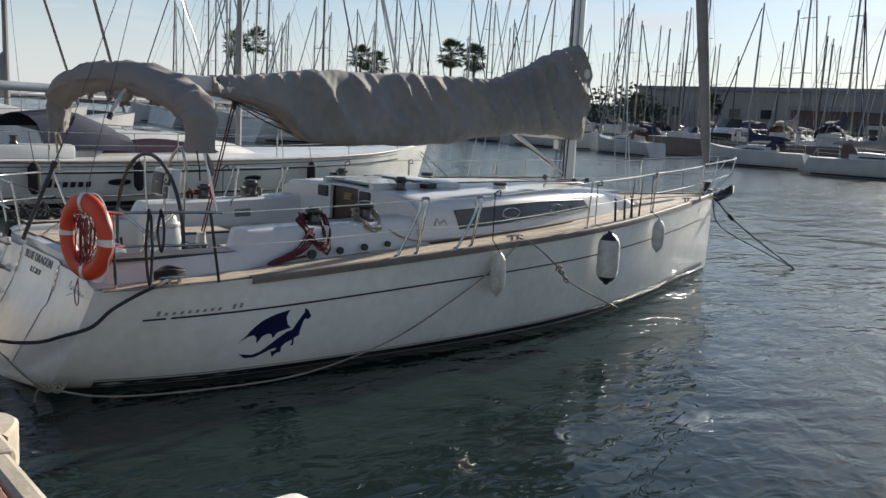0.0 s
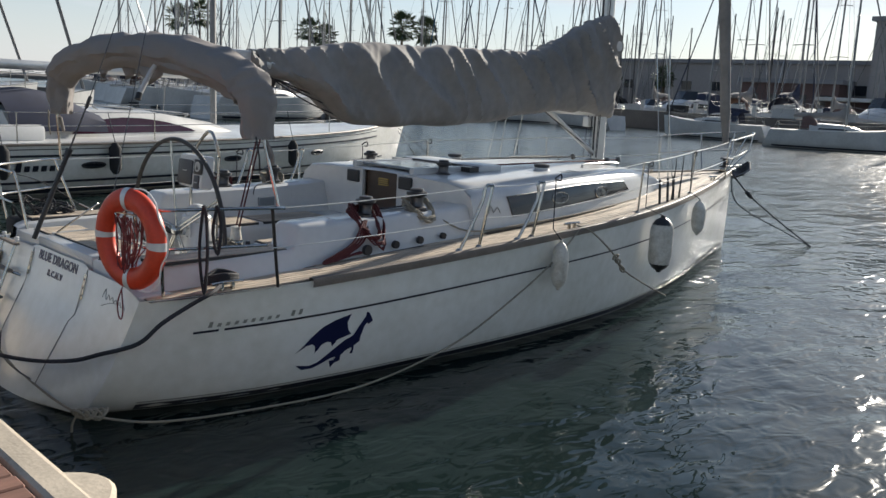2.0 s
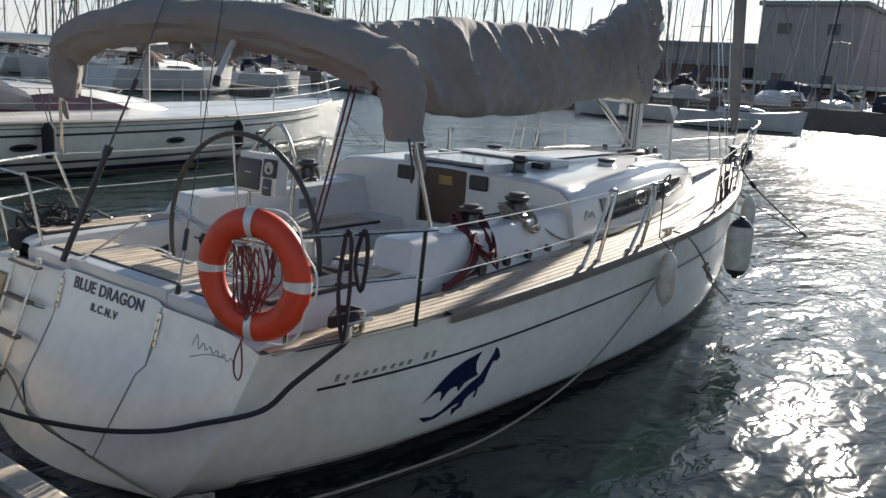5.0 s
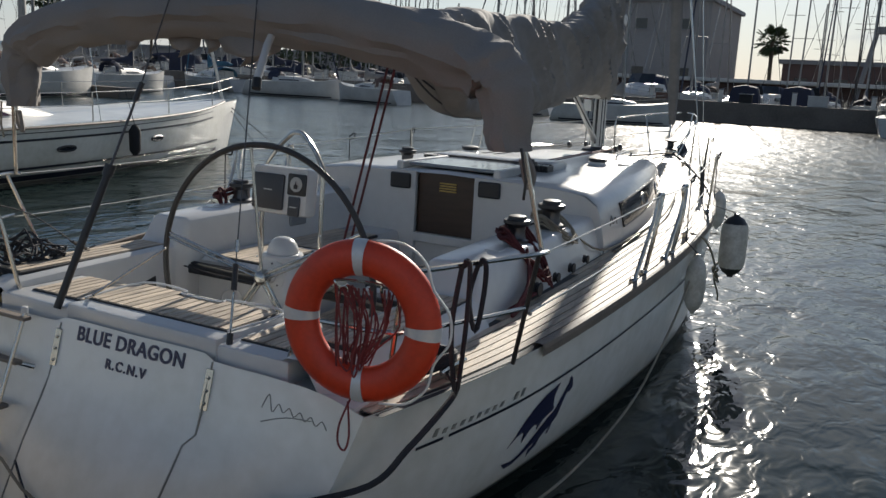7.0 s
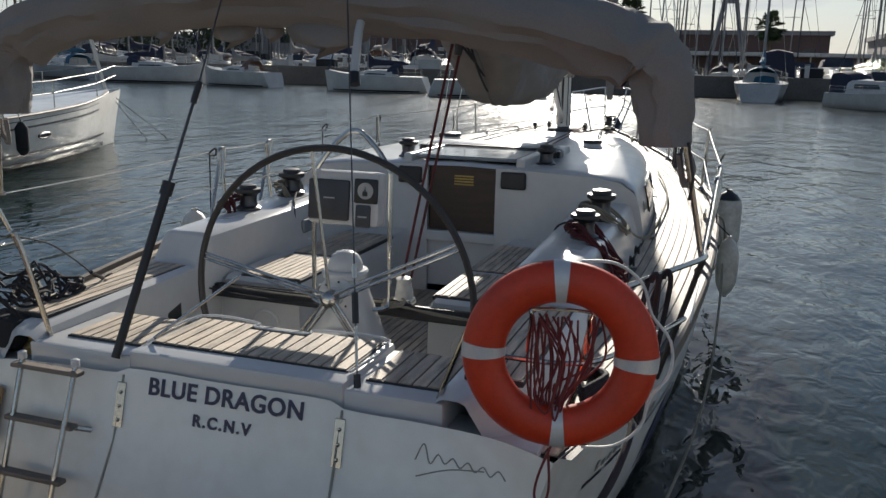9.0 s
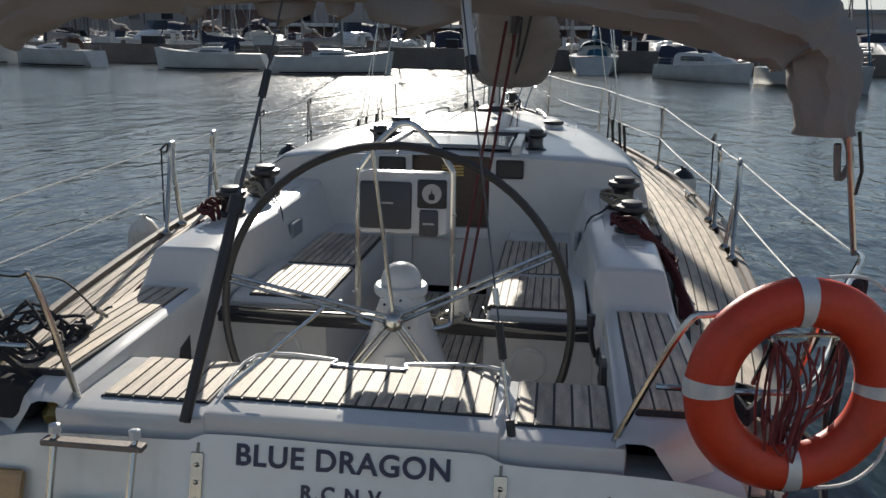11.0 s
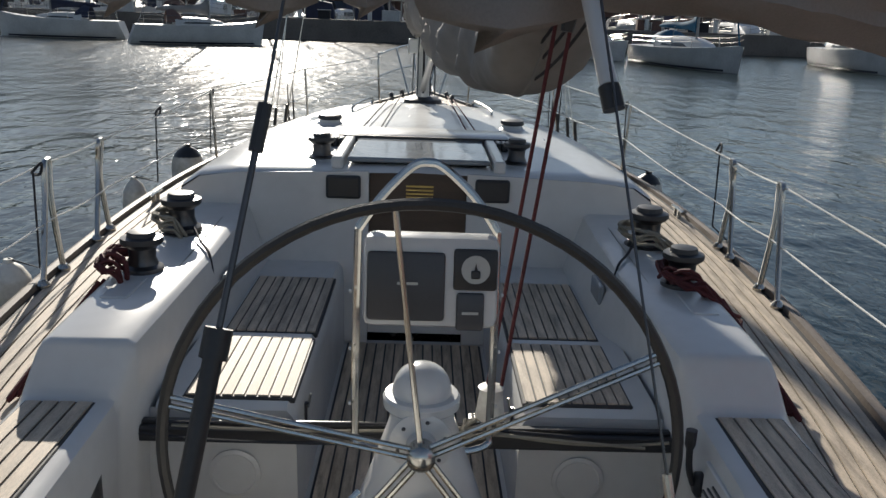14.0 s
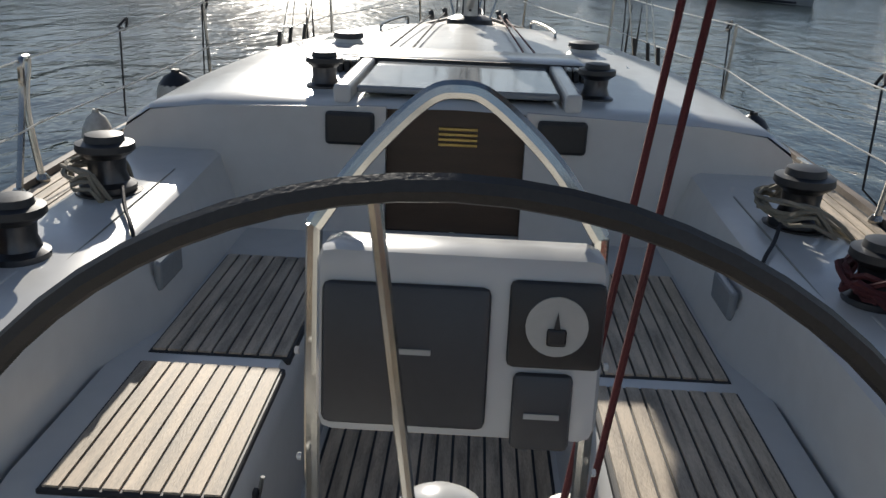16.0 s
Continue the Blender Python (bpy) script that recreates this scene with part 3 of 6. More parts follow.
part("door_trim", tube(smooth_path([(-0.44, 2.08, 1.114), (-0.445, 2.515, 1.116), (-0.12, 2.52, 1.116), (-0.095, 2.455, 1.116), (0.185, 2.455, 1.116), (0.21, 2.52, 1.116), (0.59, 2.52, 1.116), (0.59, 2.08, 1.114)], 4), 0.0065, 6), GELCOAT, yacht, smooth=True)
teak_panel(-0.915, -0.485, 2.10, 2.50, 1.078, w=0.058, name="aft_panel")
teak_panel(0.65, 1.0, 2.10, 2.50, 1.078, w=0.058, name="aft_panel")

# ---- cabin trunk ----
def trunk_top(y):
    return table(y, [(5.3, 1.60), (6.5, 1.625), (8.0, 1.625), (9.2, 1.60), (9.9, 1.52), (10.6, 1.38), (11.1, 1.27)])


secs = []
for y in [5.41, 5.44] + frange(5.6, 11.05, 24):
    w, t, d = trunk_w(y), trunk_top(y), sheer(y) - 0.03
    t = t - (0.02 if y < 5.43 else 0)
    h = t - d
    half = [(w + 0.02, d), (w - 0.01, d + h * 0.25), (w - 0.045, d + h * 0.62), (w - 0.08, d + h * 0.80), (w - 0.18, d + h * 0.93), (w - 0.40, d + h * 0.98), (w * 0.4, d + h * 1.0), (0, d + h * 1.03)]
    half = [(max(x, 0.0), z) for x, z in half]
    secs.append([(x, y, z) for x, z in half] + [(-x, y, z) for x, z in half[:-1][::-1]])
bm = loft(secs)
bmesh.ops.recalc_face_normals(bm, faces=bm.faces[:])
part("cabin_trunk", bm, GELCOAT, yacht, "low white coachroof with rounded edges", smooth=True)
# bulkhead with the companionway left open
for side in (1, -1):
    q = [(0.285, 0.55), (0.96, 0.55), (1.44, 0.95), (1.44, 1.20), (1.40, 1.38), (1.36, 1.47), (1.25, 1.545), (1.03, 1.575), (0.285, 1.60)]
    part("bulkhead", prism([(side * u, v) for u, v in q], lambda u, v, w: Vector((u, 5.40 + w, v)), 0.04), GELCOAT, yacht, "white companionway bulkhead")
    part("bulkhead_instrument", box(side * 0.43 - 0.10, side * 0.43 + 0.10, 5.37, 5.41, 1.44, 1.575, 0.015), BLACK, yacht, "square black instrument display")
part("companionway_frame", box(-0.30, 0.30, 5.40, 5.46, 0.98, 1.06, 0.01), GELCOAT, yacht)
part("washboard", prism([(-0.285, 1.06), (0.285, 1.06), (0.285, 1.60), (-0.285, 1.60)], lambda u, v, w: Vector((u, 5.46 + w, v)), 0.02), WASHBOARD, yacht, "dark brown companionway washboard")
for k in range(4):
    part("vent_slat", box(-0.07, 0.09, 5.445, 5.462, 1.44 + k * 0.022, 1.45 + k * 0.022), BRASS, yacht)
part("lower_board", box(-0.285, 0.285, 5.445, 5.462, 0.60, 0.98), GELCOAT, yacht)
part("sliding_hatch", box(-0.42, 0.42, 5.50, 6.35, 1.635, 1.665, 0.012), PANEGREY, yacht, "smoked acrylic sliding hatch")
for x in (-0.47, 0.47):
    part("hatch_runner", box(x - 0.035, x + 0.035, 5.43, 6.6, 1.60, 1.675, 0.014), GELCOAT, yacht)
part("hatch_garage", box(-0.62, 0.62, 6.32, 6.72, 1.60, 1.69, 0.03), GELCOAT, yacht, smooth=True)
part("garage_edge", box(-0.62, 0.62, 6.305, 6.322, 1.615, 1.68), BLACK, yacht)
# long side windows
for side in (1, -1):
    def on_trunk(u, v, w):
        d = sheer(u) - 0.03
        h = trunk_top(u) - d
        f = (v - d) / h
        x = table(f, [(0, trunk_w(u) + 0.02), (0.25, trunk_w(u) - 0.01), (0.62, trunk_w(u) - 0.045), (0.8, trunk_w(u) - 0.08)])
        return Vector((side * (x + 0.004 + w), u, v))
    lo = [(u, table(u, [(5.95, 1.25), (8.85, 1.36)])) for u in frange(6.0, 8.8, 12)]
    hi = [(u, table(u, [(5.95, 1.455), (7.4, 1.50), (8.85, 1.47)])) for u in frange(5.93, 8.65, 12)]
    bm = loft([[on_trunk(u, v, 0.006) for u, v in lo], [on_trunk(u, v, 0.008) for u, v in [((a[0] + c[0]) / 2, (a[1] + c[1]) / 2) for a, c in zip(lo, hi)]], [on_trunk(u, v, 0.006) for u, v in hi]])
    part("side_window", bm, SMOKED, yacht, "long dark smoked cabin window", smooth=True)
    part("window_seal", tube([on_trunk(u, v, 0.004) for u, v in lo + hi[::-1]], 0.008, 6, closed=True), BLACK, yacht)
    for u in (6.9, 7.9):
        part("opening_port", tube([on_trunk(u + 0.17 * math.cos(a) * (1.0), 1.39 + 0.06 * math.sin(a), 0.010) for a in frange(0, 5.76, 12)], 0.007, 6, closed=True), STEEL, yacht)
    # faint signature strokes on the coachroof side
    part("signature_stroke", tube(smooth_path([on_trunk(5.62, 1.30, 0.003), on_trunk(5.66, 1.38, 0.003), on_trunk(5.70, 1.31, 0.003), on_trunk(5.76, 1.36, 0.003), on_trunk(5.80, 1.30, 0.003)], 3), 0.004, 5), GREYSTRIPE, yacht)
    # deck hatches, vents, grab rail, rope clutches
    for y in (6.95, 7.6):
        h = part("deck_hatch", box(side * 0.82 - 0.13, side * 0.82 + 0.13, y - 0.2, y + 0.2, 1.585, 1.615, 0.012), STEEL, yacht, "small framed deck hatch")
        part("pane", box(side * 0.82 - 0.10, side * 0.82 + 0.10, y - 0.17, y + 0.17, 1.613, 1.619, 0.002, seg=1), PANEGREY, h)
    v = part("vent_base", lathe([(0.12, 0), (0.115, 0.03), (0.085, 0.05), (0.08, 0.07)], 18, at=Matrix.Translation((side * 0.72, 7.32, 1.588))), GELCOAT, yacht, "mushroom vent with a black cap", smooth=True)
    part("vent_cap", lathe([(0.085, 0.07), (0.095, 0.08), (0.09, 0.105), (0.05, 0.115)], 18, at=Matrix.Translation((side * 0.72, 7.32, 1.588))), BLACK, v, smooth=True)
    for k in range(4):
        cl = part("rope_clutch", box(side * (0.52 + k * 0.035) - 0.014, side * (0.52 + k * 0.035) + 0.014, 6.15, 6.30, 1.62, 1.675, 0.006), BLACK, yacht)
        part("clutch_lever", box(side * (0.52 + k * 0.035) - 0.009, side * (0.52 + k * 0.035) + 0.009, 6.13, 6.20, 1.676, 1.686, 0.002, seg=1), FARWHITE, cl)
    part("grab_rail", tube(smooth_path([(side * 0.62, 8.3, 1.60), (side * 0.62, 8.33, 1.66), (side * 0.52, 9.2, 1.65), (side * 0.51, 9.23, 1.58)], 4), 0.012, 6), STEEL, yacht, smooth=True)
part("fore_hatch", box(-0.28, 0.28, 9.95, 10.45, 1.44, 1.50, 0.02), PANEGREY, yacht)

# ---- deck gear of the yacht ----
def winch(x, y, z, s=1.0, parent=None):
    w = part("winch", lathe([(0.085 * s, 0), (0.085 * s, 0.018 * s), (0.065 * s, 0.03 * s), (0.055 * s, 0.06 * s), (0.058 * s, 0.10 * s), (0.075 * s, 0.115 * s)], 20, at=Matrix.Translation((x, y, z))), DRUM, yacht, "self-tailing winch with a black top", smooth=True)
    part("winch_top", lathe([(0.078 * s, 0.115 * s), (0.088 * s, 0.125 * s), (0.086 * s, 0.145 * s), (0.06 * s, 0.15 * s), (0.055 * s, 0.17 * s), (0.03 * s, 0.175 * s)], 20, at=Matrix.Translation((x, y, z))), BLACK, w, smooth=True)
    part("winch_base", lathe([(0.10 * s, -0.03), (0.10 * s, -0.002)], 20, at=Matrix.Translation((x, y, z))), BLACK, w)
    return w


def coil(x, y, z, r, turns, mat, name, label, hang=0.0, side=1, rope=0.008, seed=1, parent=None, flat=1.0, pile=0.0):
    rnd = random.Random(seed)
    t = thing(name, label, "rope coil") if parent is None else parent
    pts = []
    for k in range(turns * 12):
        a = k * math.pi / 6
        rr = r * (0.82 + 0.3 * rnd.random())
        drop = hang * max(0.0, math.cos(a)) if hang else 0.0
        pts.append((x + rr * math.cos(a) * flat + side * drop * 0.45, y + rr * math.sin(a), z + 0.012 * (k // 12) * 0.5 - drop + rnd.uniform(-0.008, 0.008) + pile * rnd.random()))
    part("coil_body", tube(smooth_path(pts, 2), rope, 5), mat, t, smooth=True)
    return t


for side in (1, -1):
    winch(side * 1.20, 4.20, 1.345, 1.05)
    winch(side * 1.20, 4.83, 1.37, 1.15)
    winch(side * 0.60, 5.78, 1.60, 0.95)
    coil(side * 1.22, 4.17, 1.38, 0.13, 6, REDROPE, "red_rope_coil", "dark red rope coiled round a cockpit winch", 0.30, side, 0.009, 3, pile=0.05)
    coil(side * 1.24, 4.12, 1.37, 0.12, 5, REDROPE, "red_rope_coil", "dark red rope coiled round a cockpit winch", 0.22, side, 0.009, 13, pile=0.05)
    coil(side * 1.20, 4.83, 1.40, 0.135, 7, BEIGEROPE, "beige_rope_coil", "beige rope coiled round a cockpit winch", 0.16, side, 0.008, 5, pile=0.05)
    lead = thing("rope_lead", "dark red rope led along the side deck", "rope")
    for q in range(4):
        part("rope_run", tube(smooth_path([(side * (1.30 + 0.015 * q), 4.15 - 0.03 * q, 1.33), (side * (1.42 + 0.01 * q), 4.0 - 0.05 * q, 1.16), (side * (1.46 + 0.012 * q), 3.70 - 0.06 * q, 1.045), (side * (1.43 + 0.02 * q), 3.62, 1.04), (side * (1.47 - 0.01 * q), 3.95, 1.08)], 6), 0.010, 6), REDROPE, lead, smooth=True)
    lead = thing("rope_lead", "beige rope led forward from a winch", "rope")
    part("rope_run", tube(smooth_path([(side * 1.28, 4.9, 1.38), (side * 1.45, 5.3, 1.16), (side * 1.50, 6.2, 1.18), (side * 1.46, 7.3, 1.23), (side * 1.25, 8.6, 1.28)], 6), 0.009, 6), BEIGEROPE, lead, smooth=True)
    # genoa lead blocks on the coaming's foot
    for y, r in ((4.02, 0.045), (4.35, 0.035), (4.65, 0.035), (4.95, 0.03)):
        bk = part("deck_block", lathe([(r, -0.018), (r * 1.05, -0.01), (r * 0.7, 0), (r * 1.05, 0.01), (r, 0.018)], 14, at=Matrix.Translation((side * 1.455, y, sheer(y) + 0.05)) @ Matrix.Rotation(radians(90), 4, "Y")), BLACK, yacht, "black turning block", smooth=True)
    # genoa track with car
    part("genoa_track", loft([[(side * (deck_inner(y) + 0.05), y, sheer(y)), (side * (deck_inner(y) + 0.05), y, sheer(y) + 0.018), (side * (deck_inner(y) + 0.08), y, sheer(y) + 0.018), (side * (deck_inner(y) + 0.08), y, sheer(y))] for y in frange(5.5, 8.2, 12)]), BLACK, yacht)
    # cleats
    for y in (2.55, 6.45, 11.9):
        e = deck_edge(y) - 0.09
        c = part("cleat", tube(smooth_path([(side * e, y - 0.13, sheer(y) + 0.05), (side * e, y - 0.07, sheer(y) + 0.055), (side * e, y + 0.07, sheer(y) + 0.055), (side * e, y + 0.13, sheer(y) + 0.05)], 3), 0.012, 6), STEEL, yacht, "stainless mooring cleat", smooth=True)
        for d in (-0.045, 0.045):
            part("cleat_leg", box(side * e - 0.012, side * e + 0.012, y + d - 0.012, y + d + 0.012, sheer(y) - 0.006, sheer(y) + 0.05), STEEL, c)

# wheel and pedestal
HUB = Vector((0.048, 2.98, 1.14))
R = 0.812
wheel = new("steering_wheel")
wheel.parent = yacht
wheel["label"] = "large black leather rimmed wheel with steel spokes"
part("rim", tube([HUB + Vector((R * math.cos(a), 0.0, R * math.sin(a))) for a in frange(0, 2 * math.pi * 71 / 72, 72)], 0.019, 8, closed=True), RUBBER, wheel, smooth=True)
for deg in (97, 168, 26, 232, 306):
    a = radians(deg)
    for off in ((0.0,) if deg == 97 else (-0.015, 0.015)):
        across = Vector((-math.sin(a), 0, math.cos(a))) * off
        part("spoke", tube([HUB + across, HUB + across + Vector(((R - 0.01) * math.cos(a), 0.0, (R - 0.01) * math.sin(a)))], 0.0095, 8), STEEL, wheel, smooth=True)
part("shaft_plate", lathe([(0.105, 0), (0.105, 0.008), (0.09, 0.014), (0.05, 0.016), (0.045, 0.05)], 24, at=Matrix.Translation(HUB + Vector((0, 0.085, 0))) @ Matrix.Rotation(radians(90), 4, "X")), GELCOAT, wheel, smooth=True)
for k in range(6):
    part("plate_bolt", lathe([(0.007, 0), (0.007, 0.004), (0.003, 0.006)], 8, at=Matrix.Translation(HUB + Vector((0.08 * math.cos(k * 1.047 + 0.3), 0.072, 0.08 * math.sin(k * 1.047 + 0.3)))) @ Matrix.Rotation(radians(90), 4, "X")), DRUM, wheel)
part("hub", lathe([(0.045, -0.03), (0.045, 0.03), (0.03, 0.045), (0.012, 0.05)], 18, at=Matrix.Translation(HUB) @ Matrix.Rotation(radians(90), 4, "X")), STEEL, wheel, smooth=True)
ped = thing("steering_pedestal", "white tapered steering pedestal with a domed compass", "steering pedestal")
secs = []
for z, w, d, yc in ((SOLE, 0.31, 0.24, 3.22), (0.75, 0.25, 0.20, 3.20), (1.0, 0.165, 0.15, 3.185), (1.15, 0.115, 0.12, 3.18), (1.22, 0.10, 0.11, 3.18)):
    secs.append([(0.05 + w * (abs(math.cos(a)) ** 0.7) * math.copysign(1, math.cos(a)), yc + d * (abs(math.sin(a)) ** 0.7) * math.copysign(1, math.sin(a)), z) for a in frange(0.001, 2 * math.pi * 23 / 24, 24)])
part("column", loft(secs, close=True, caps=True), GELCOAT, ped, smooth=True)
part("collar", lathe([(0.112, 1.24), (0.128, 1.255), (0.13, 1.285), (0.122, 1.296), (0.105, 1.298)], 28, at=Matrix.Translation((0.045, 3.18, -0.032))), GELCOAT, ped, smooth=True)
part("compass_dome", lathe([(0.10, 1.29), (0.099, 1.315), (0.09, 1.348), (0.073, 1.374), (0.05, 1.391), (0.025, 1.399), (0.006, 1.401)], 28, at=Matrix.Translation((0.045, 3.18, -0.032))), GELCOAT, ped, "white domed compass cover", smooth=True)
part("maker_plate", box(-0.0, 0.10, 2.985, 2.995, 0.90, 0.96, 0.003, seg=1), TAPE, ped)
guard = thing("pedestal_guard", "polished steel guard rail round the pedestal", "guard rail")
for sx in (-1, 1):
    part("upright", tube(smooth_path([(0.05 + sx * 0.11, 3.20, 1.03), (0.05 + sx * 0.22, 3.22, 1.05), (0.05 + sx * 0.232, 3.24, 1.12), (0.05 + sx * 0.232, 3.25, 1.5), (0.05 + sx * 0.228, 3.27, 1.80)], 5), 0.0135, 8), STEEL, guard, smooth=True)
    for z in (1.2, 1.4, 1.6):
        part("clip", lathe([(0.007, 0), (0.007, 0.006), (0.003, 0.008)], 8, at=Matrix.Translation((0.05 + sx * 0.246, 3.22, z)) @ Matrix.Rotation(radians(90 * sx), 4, "Y")), GELCOAT, guard)
part("top_arch", tube(smooth_path([(-0.178, 3.27, 1.80), (-0.10, 3.29, 1.91), (-0.01, 3.31, 2.0), (0.045, 3.31, 2.018), (0.10, 3.31, 2.0), (0.20, 3.29, 1.91), (0.278, 3.27, 1.80)], 6), 0.0155, 8), STEEL, guard, smooth=True)
pod = thing("instrument_pod", "white instrument pod with a covered chart plotter and dial", "instrument pod")
TP = Matrix.Translation((0.062, 3.14, 1.668)) @ Matrix.Rotation(radians(-6), 4, "X")


def podbox(name, x0, x1, y0, y1, z0, z1, bev, mat, label=""):
    bm = box(x0, x1, y0, y1, z0, z1, bev)
    bm.transform(TP)
    return part(name, bm, mat, pod, label, smooth=True)


podbox("housing", -0.214, 0.214, -0.03, 0.09, -0.148, 0.148, 0.028, GELCOAT)
podbox("plotter_cover", -0.200, 0.044, -0.046, -0.025, -0.122, 0.098, 0.012, SCREENGREY, "dark grey plastic display cover")
podbox("cover_mark", -0.105, -0.04, -0.049, -0.045, -0.005, 0.003, 0.0, DIALWHITE)
gauge = podbox("wind_gauge", 0.070, 0.208, -0.044, -0.025, -0.020, 0.112, 0.010, BLACK, "square gauge with a pale dial")
bm = lathe([(0.045, 0), (0.045, 0.003), (0.001, 0.004)], 24, at=TP @ Matrix.Translation((0.139, -0.044, 0.048)) @ Matrix.Rotation(radians(90), 4, "X"))
dial = part("dial", bm, DIALWHITE, gauge)
bm = box(0.125, 0.153, -0.052, -0.047, 0.020, 0.046, 0.004)
bm.transform(TP)
part("dial_window", bm, BLACK, gauge)
bm = prism([(0.134, 0.046), (0.144, 0.046), (0.139, 0.072)], lambda u, v, w: TP @ Vector((u, -0.051 - w, v)), 0.001)
part("pointer", bm, BLACK, gauge)
podbox("small_cover", 0.082, 0.170, -0.044, -0.025, -0.150, -0.028, 0.010, SCREENGREY)
podbox("cover_mark", 0.100, 0.152, -0.047, -0.043, -0.096, -0.088, 0.0, DIALWHITE)

# mainsheet traveller across the cockpit
trav = thing("mainsheet_traveller", "black mainsheet traveller beam across the cockpit", "traveller")
part("beam", box(-1.0, 1.0, 3.40, 3.47, 0.935, 1.0, 0.012), BLACK, trav)
part("track", box(-0.99, 0.99, 3.42, 3.45, 1.0, 1.014, 0.003, seg=1), BLACK, trav)
part("car", box(0.22, 0.36, 3.39, 3.48, 1.012, 1.05, 0.012), STEEL, trav)
for k, (x, d) in enumerate(((-0.9, 0.0), (-0.85, 0.02), (0.9, 0.01), (0.95, 0.03), (-0.96, 0.04), (0.86, 0.0))):
    part("control_line", tube(sag((0.28, 3.385 - 0.006 * k, 1.045 - 0.004 * k), (x, 3.37 - 0.008 * k, 1.035 - 0.008 * k), d), 0.006, 5), BEIGEROPE if k % 2 else DARKROPE, trav, smooth=True)

ctl = thing("engine_control", "engine control panel with a black lever by the helm", "engine control")
part("panel", box(0.998, 1.022, 2.86, 3.10, 0.86, 1.08, 0.004, seg=1), GELCOAT, ctl)
for k in range(6):
    part("print_bar", box(0.992, 0.999, 2.88, 3.08 - 0.04 * (k % 3), 0.885 + 0.03 * k, 0.893 + 0.03 * k), SCREENGREY, ctl)
part("lever_boss", lathe([(0.045, 0), (0.045, 0.02), (0.03, 0.03)], 16, at=Matrix.Translation((1.015, 3.15, 0.96)) @ Matrix.Rotation(radians(-90), 4, "Y")), BLACK, ctl, smooth=True)
part("lever", tube(smooth_path([(0.985, 3.15, 0.96), (0.965, 3.15, 1.02), (0.955, 3.14, 1.10), (0.955, 3.14, 1.17)], 4), [0.012] * 9 + [0.02] * 4, 8), BLACK, ctl, smooth=True)
part("gauge_box", box(0.985, 1.025, 2.68, 2.80, 0.97, 1.09, 0.01), BLACK, ctl, smooth=True)
strop = thing("rail_strop", "dark wire strop with a snap shackle hung from the stern rail", "lanyard")
part("wire", tube(smooth_path([(-1.09, 2.03, 1.56), (-1.12, 2.25, 1.48), (-1.19, 2.50, 1.33), (-1.24, 2.68, 1.20)], 5), 0.0045, 6), DARKROPE, strop, smooth=True)
part("shackle", tube([(-1.225, 2.63, 1.24), (-1.26, 2.76, 1.172)], 0.012, 8), DRUM, strop, smooth=True)
part("hook", tube(smooth_path([(-1.26, 2.76, 1.172), (-1.285, 2.80, 1.166), (-1.275, 2.835, 1.175), (-1.25, 2.82, 1.185)], 4), 0.006, 6), DRUM, strop, smooth=True)
for side in (1, -1):
    hank = thing("rope_hank", "grey rope hank hung on the coaming side", "rope coil")
    for k in range(5):
        part("hank_loop", tube(smooth_path([(side * 0.955, 4.93 + 0.012 * k, 1.30), (side * 0.93, 4.90, 1.22 - 0.02 * k), (side * 0.90, 4.86 - 0.02 * k, 1.085), (side * 0.885, 4.93, 1.06), (side * 0.91, 4.99 + 0.01 * k, 1.12), (side * 0.95, 4.95, 1.28)], 4), 0.008, 5), BEIGEROPE if side < 0 else DARKROPE, hank, smooth=True)
    tail = thing("rope_tail", "thin grey rope tail lying over the coaming", "rope")
    part("rope_run", tube(smooth_path([(side * 1.13, 4.78, 1.40), (side * 1.05, 4.6, 1.375), (side * 0.97, 4.45, 1.35), (side * 0.94, 4.40, 1.20), (side * 0.93, 4.36, 1.08)], 5), 0.007, 5), DARKROPE, tail, smooth=True)
    part("coaming_seam", tube([(side * 1.06, 3.80, 1.329), (side * 1.06, 4.4, 1.351), (side * 1.06, 5.1, 1.378)], 0.0035, 5), GREYSTRIPE, yacht)

# ---- mast, boom, rigging ----
mast = thing("mast", "tall grey aluminium mast with a dark track", "mast")
secs = []
for z in (1.55, 3, 6, 10, 17.0):
    secs.append([(0.075 * math.cos(a), 9.5 - 0.012 * (z - 1.6) + 0.12 * math.sin(a), z) for a in frange(0, 2 * math.pi * 19 / 20, 20)])
part("spar", loft(secs, close=True, caps=True), ALU, mast, smooth=True)
part("track", tube([(0, 9.38, 1.7), (0, 9.375 - 0.18, 17)], 0.014, 6), BLACK, mast)
part("collar", lathe([(0.20, 1.585), (0.19, 1.63), (0.13, 1.66)], 20, at=Matrix.Translation((0, 9.5, 0))), BLACK, mast, smooth=True)
part("mast_lamp", box(-0.16, -0.06, 9.30, 9.38, 2.10, 2.24, 0.01), ALU, mast)
for x in (-0.11, -0.06, 0.07, 0.12):
    part("halyard", tube([(x, 9.42 - abs(x), 1.68), (x * 0.7, 9.40, 3.2), (x * 0.5, 9.3, 12)], 0.006, 5), DARKROPE, mast)
for x, y in ((-0.32, 9.35), (0.30, 9.3), (-0.22, 9.7), (0.25, 9.65)):
    part("mast_block", lathe([(0.035, -0.02), (0.045, 0), (0.035, 0.02)], 12, at=Matrix.Translation((x, y, 1.66)) @ Matrix.Rotation(radians(80), 4, "Y")), BLACK, mast, smooth=True)
    part("control_line", tube(sag((x, y, 1.66), (x * 1.4, 6.4, 1.66), -0.005), 0.006, 5), DARKROPE if x < 0 else REDROPE, mast)


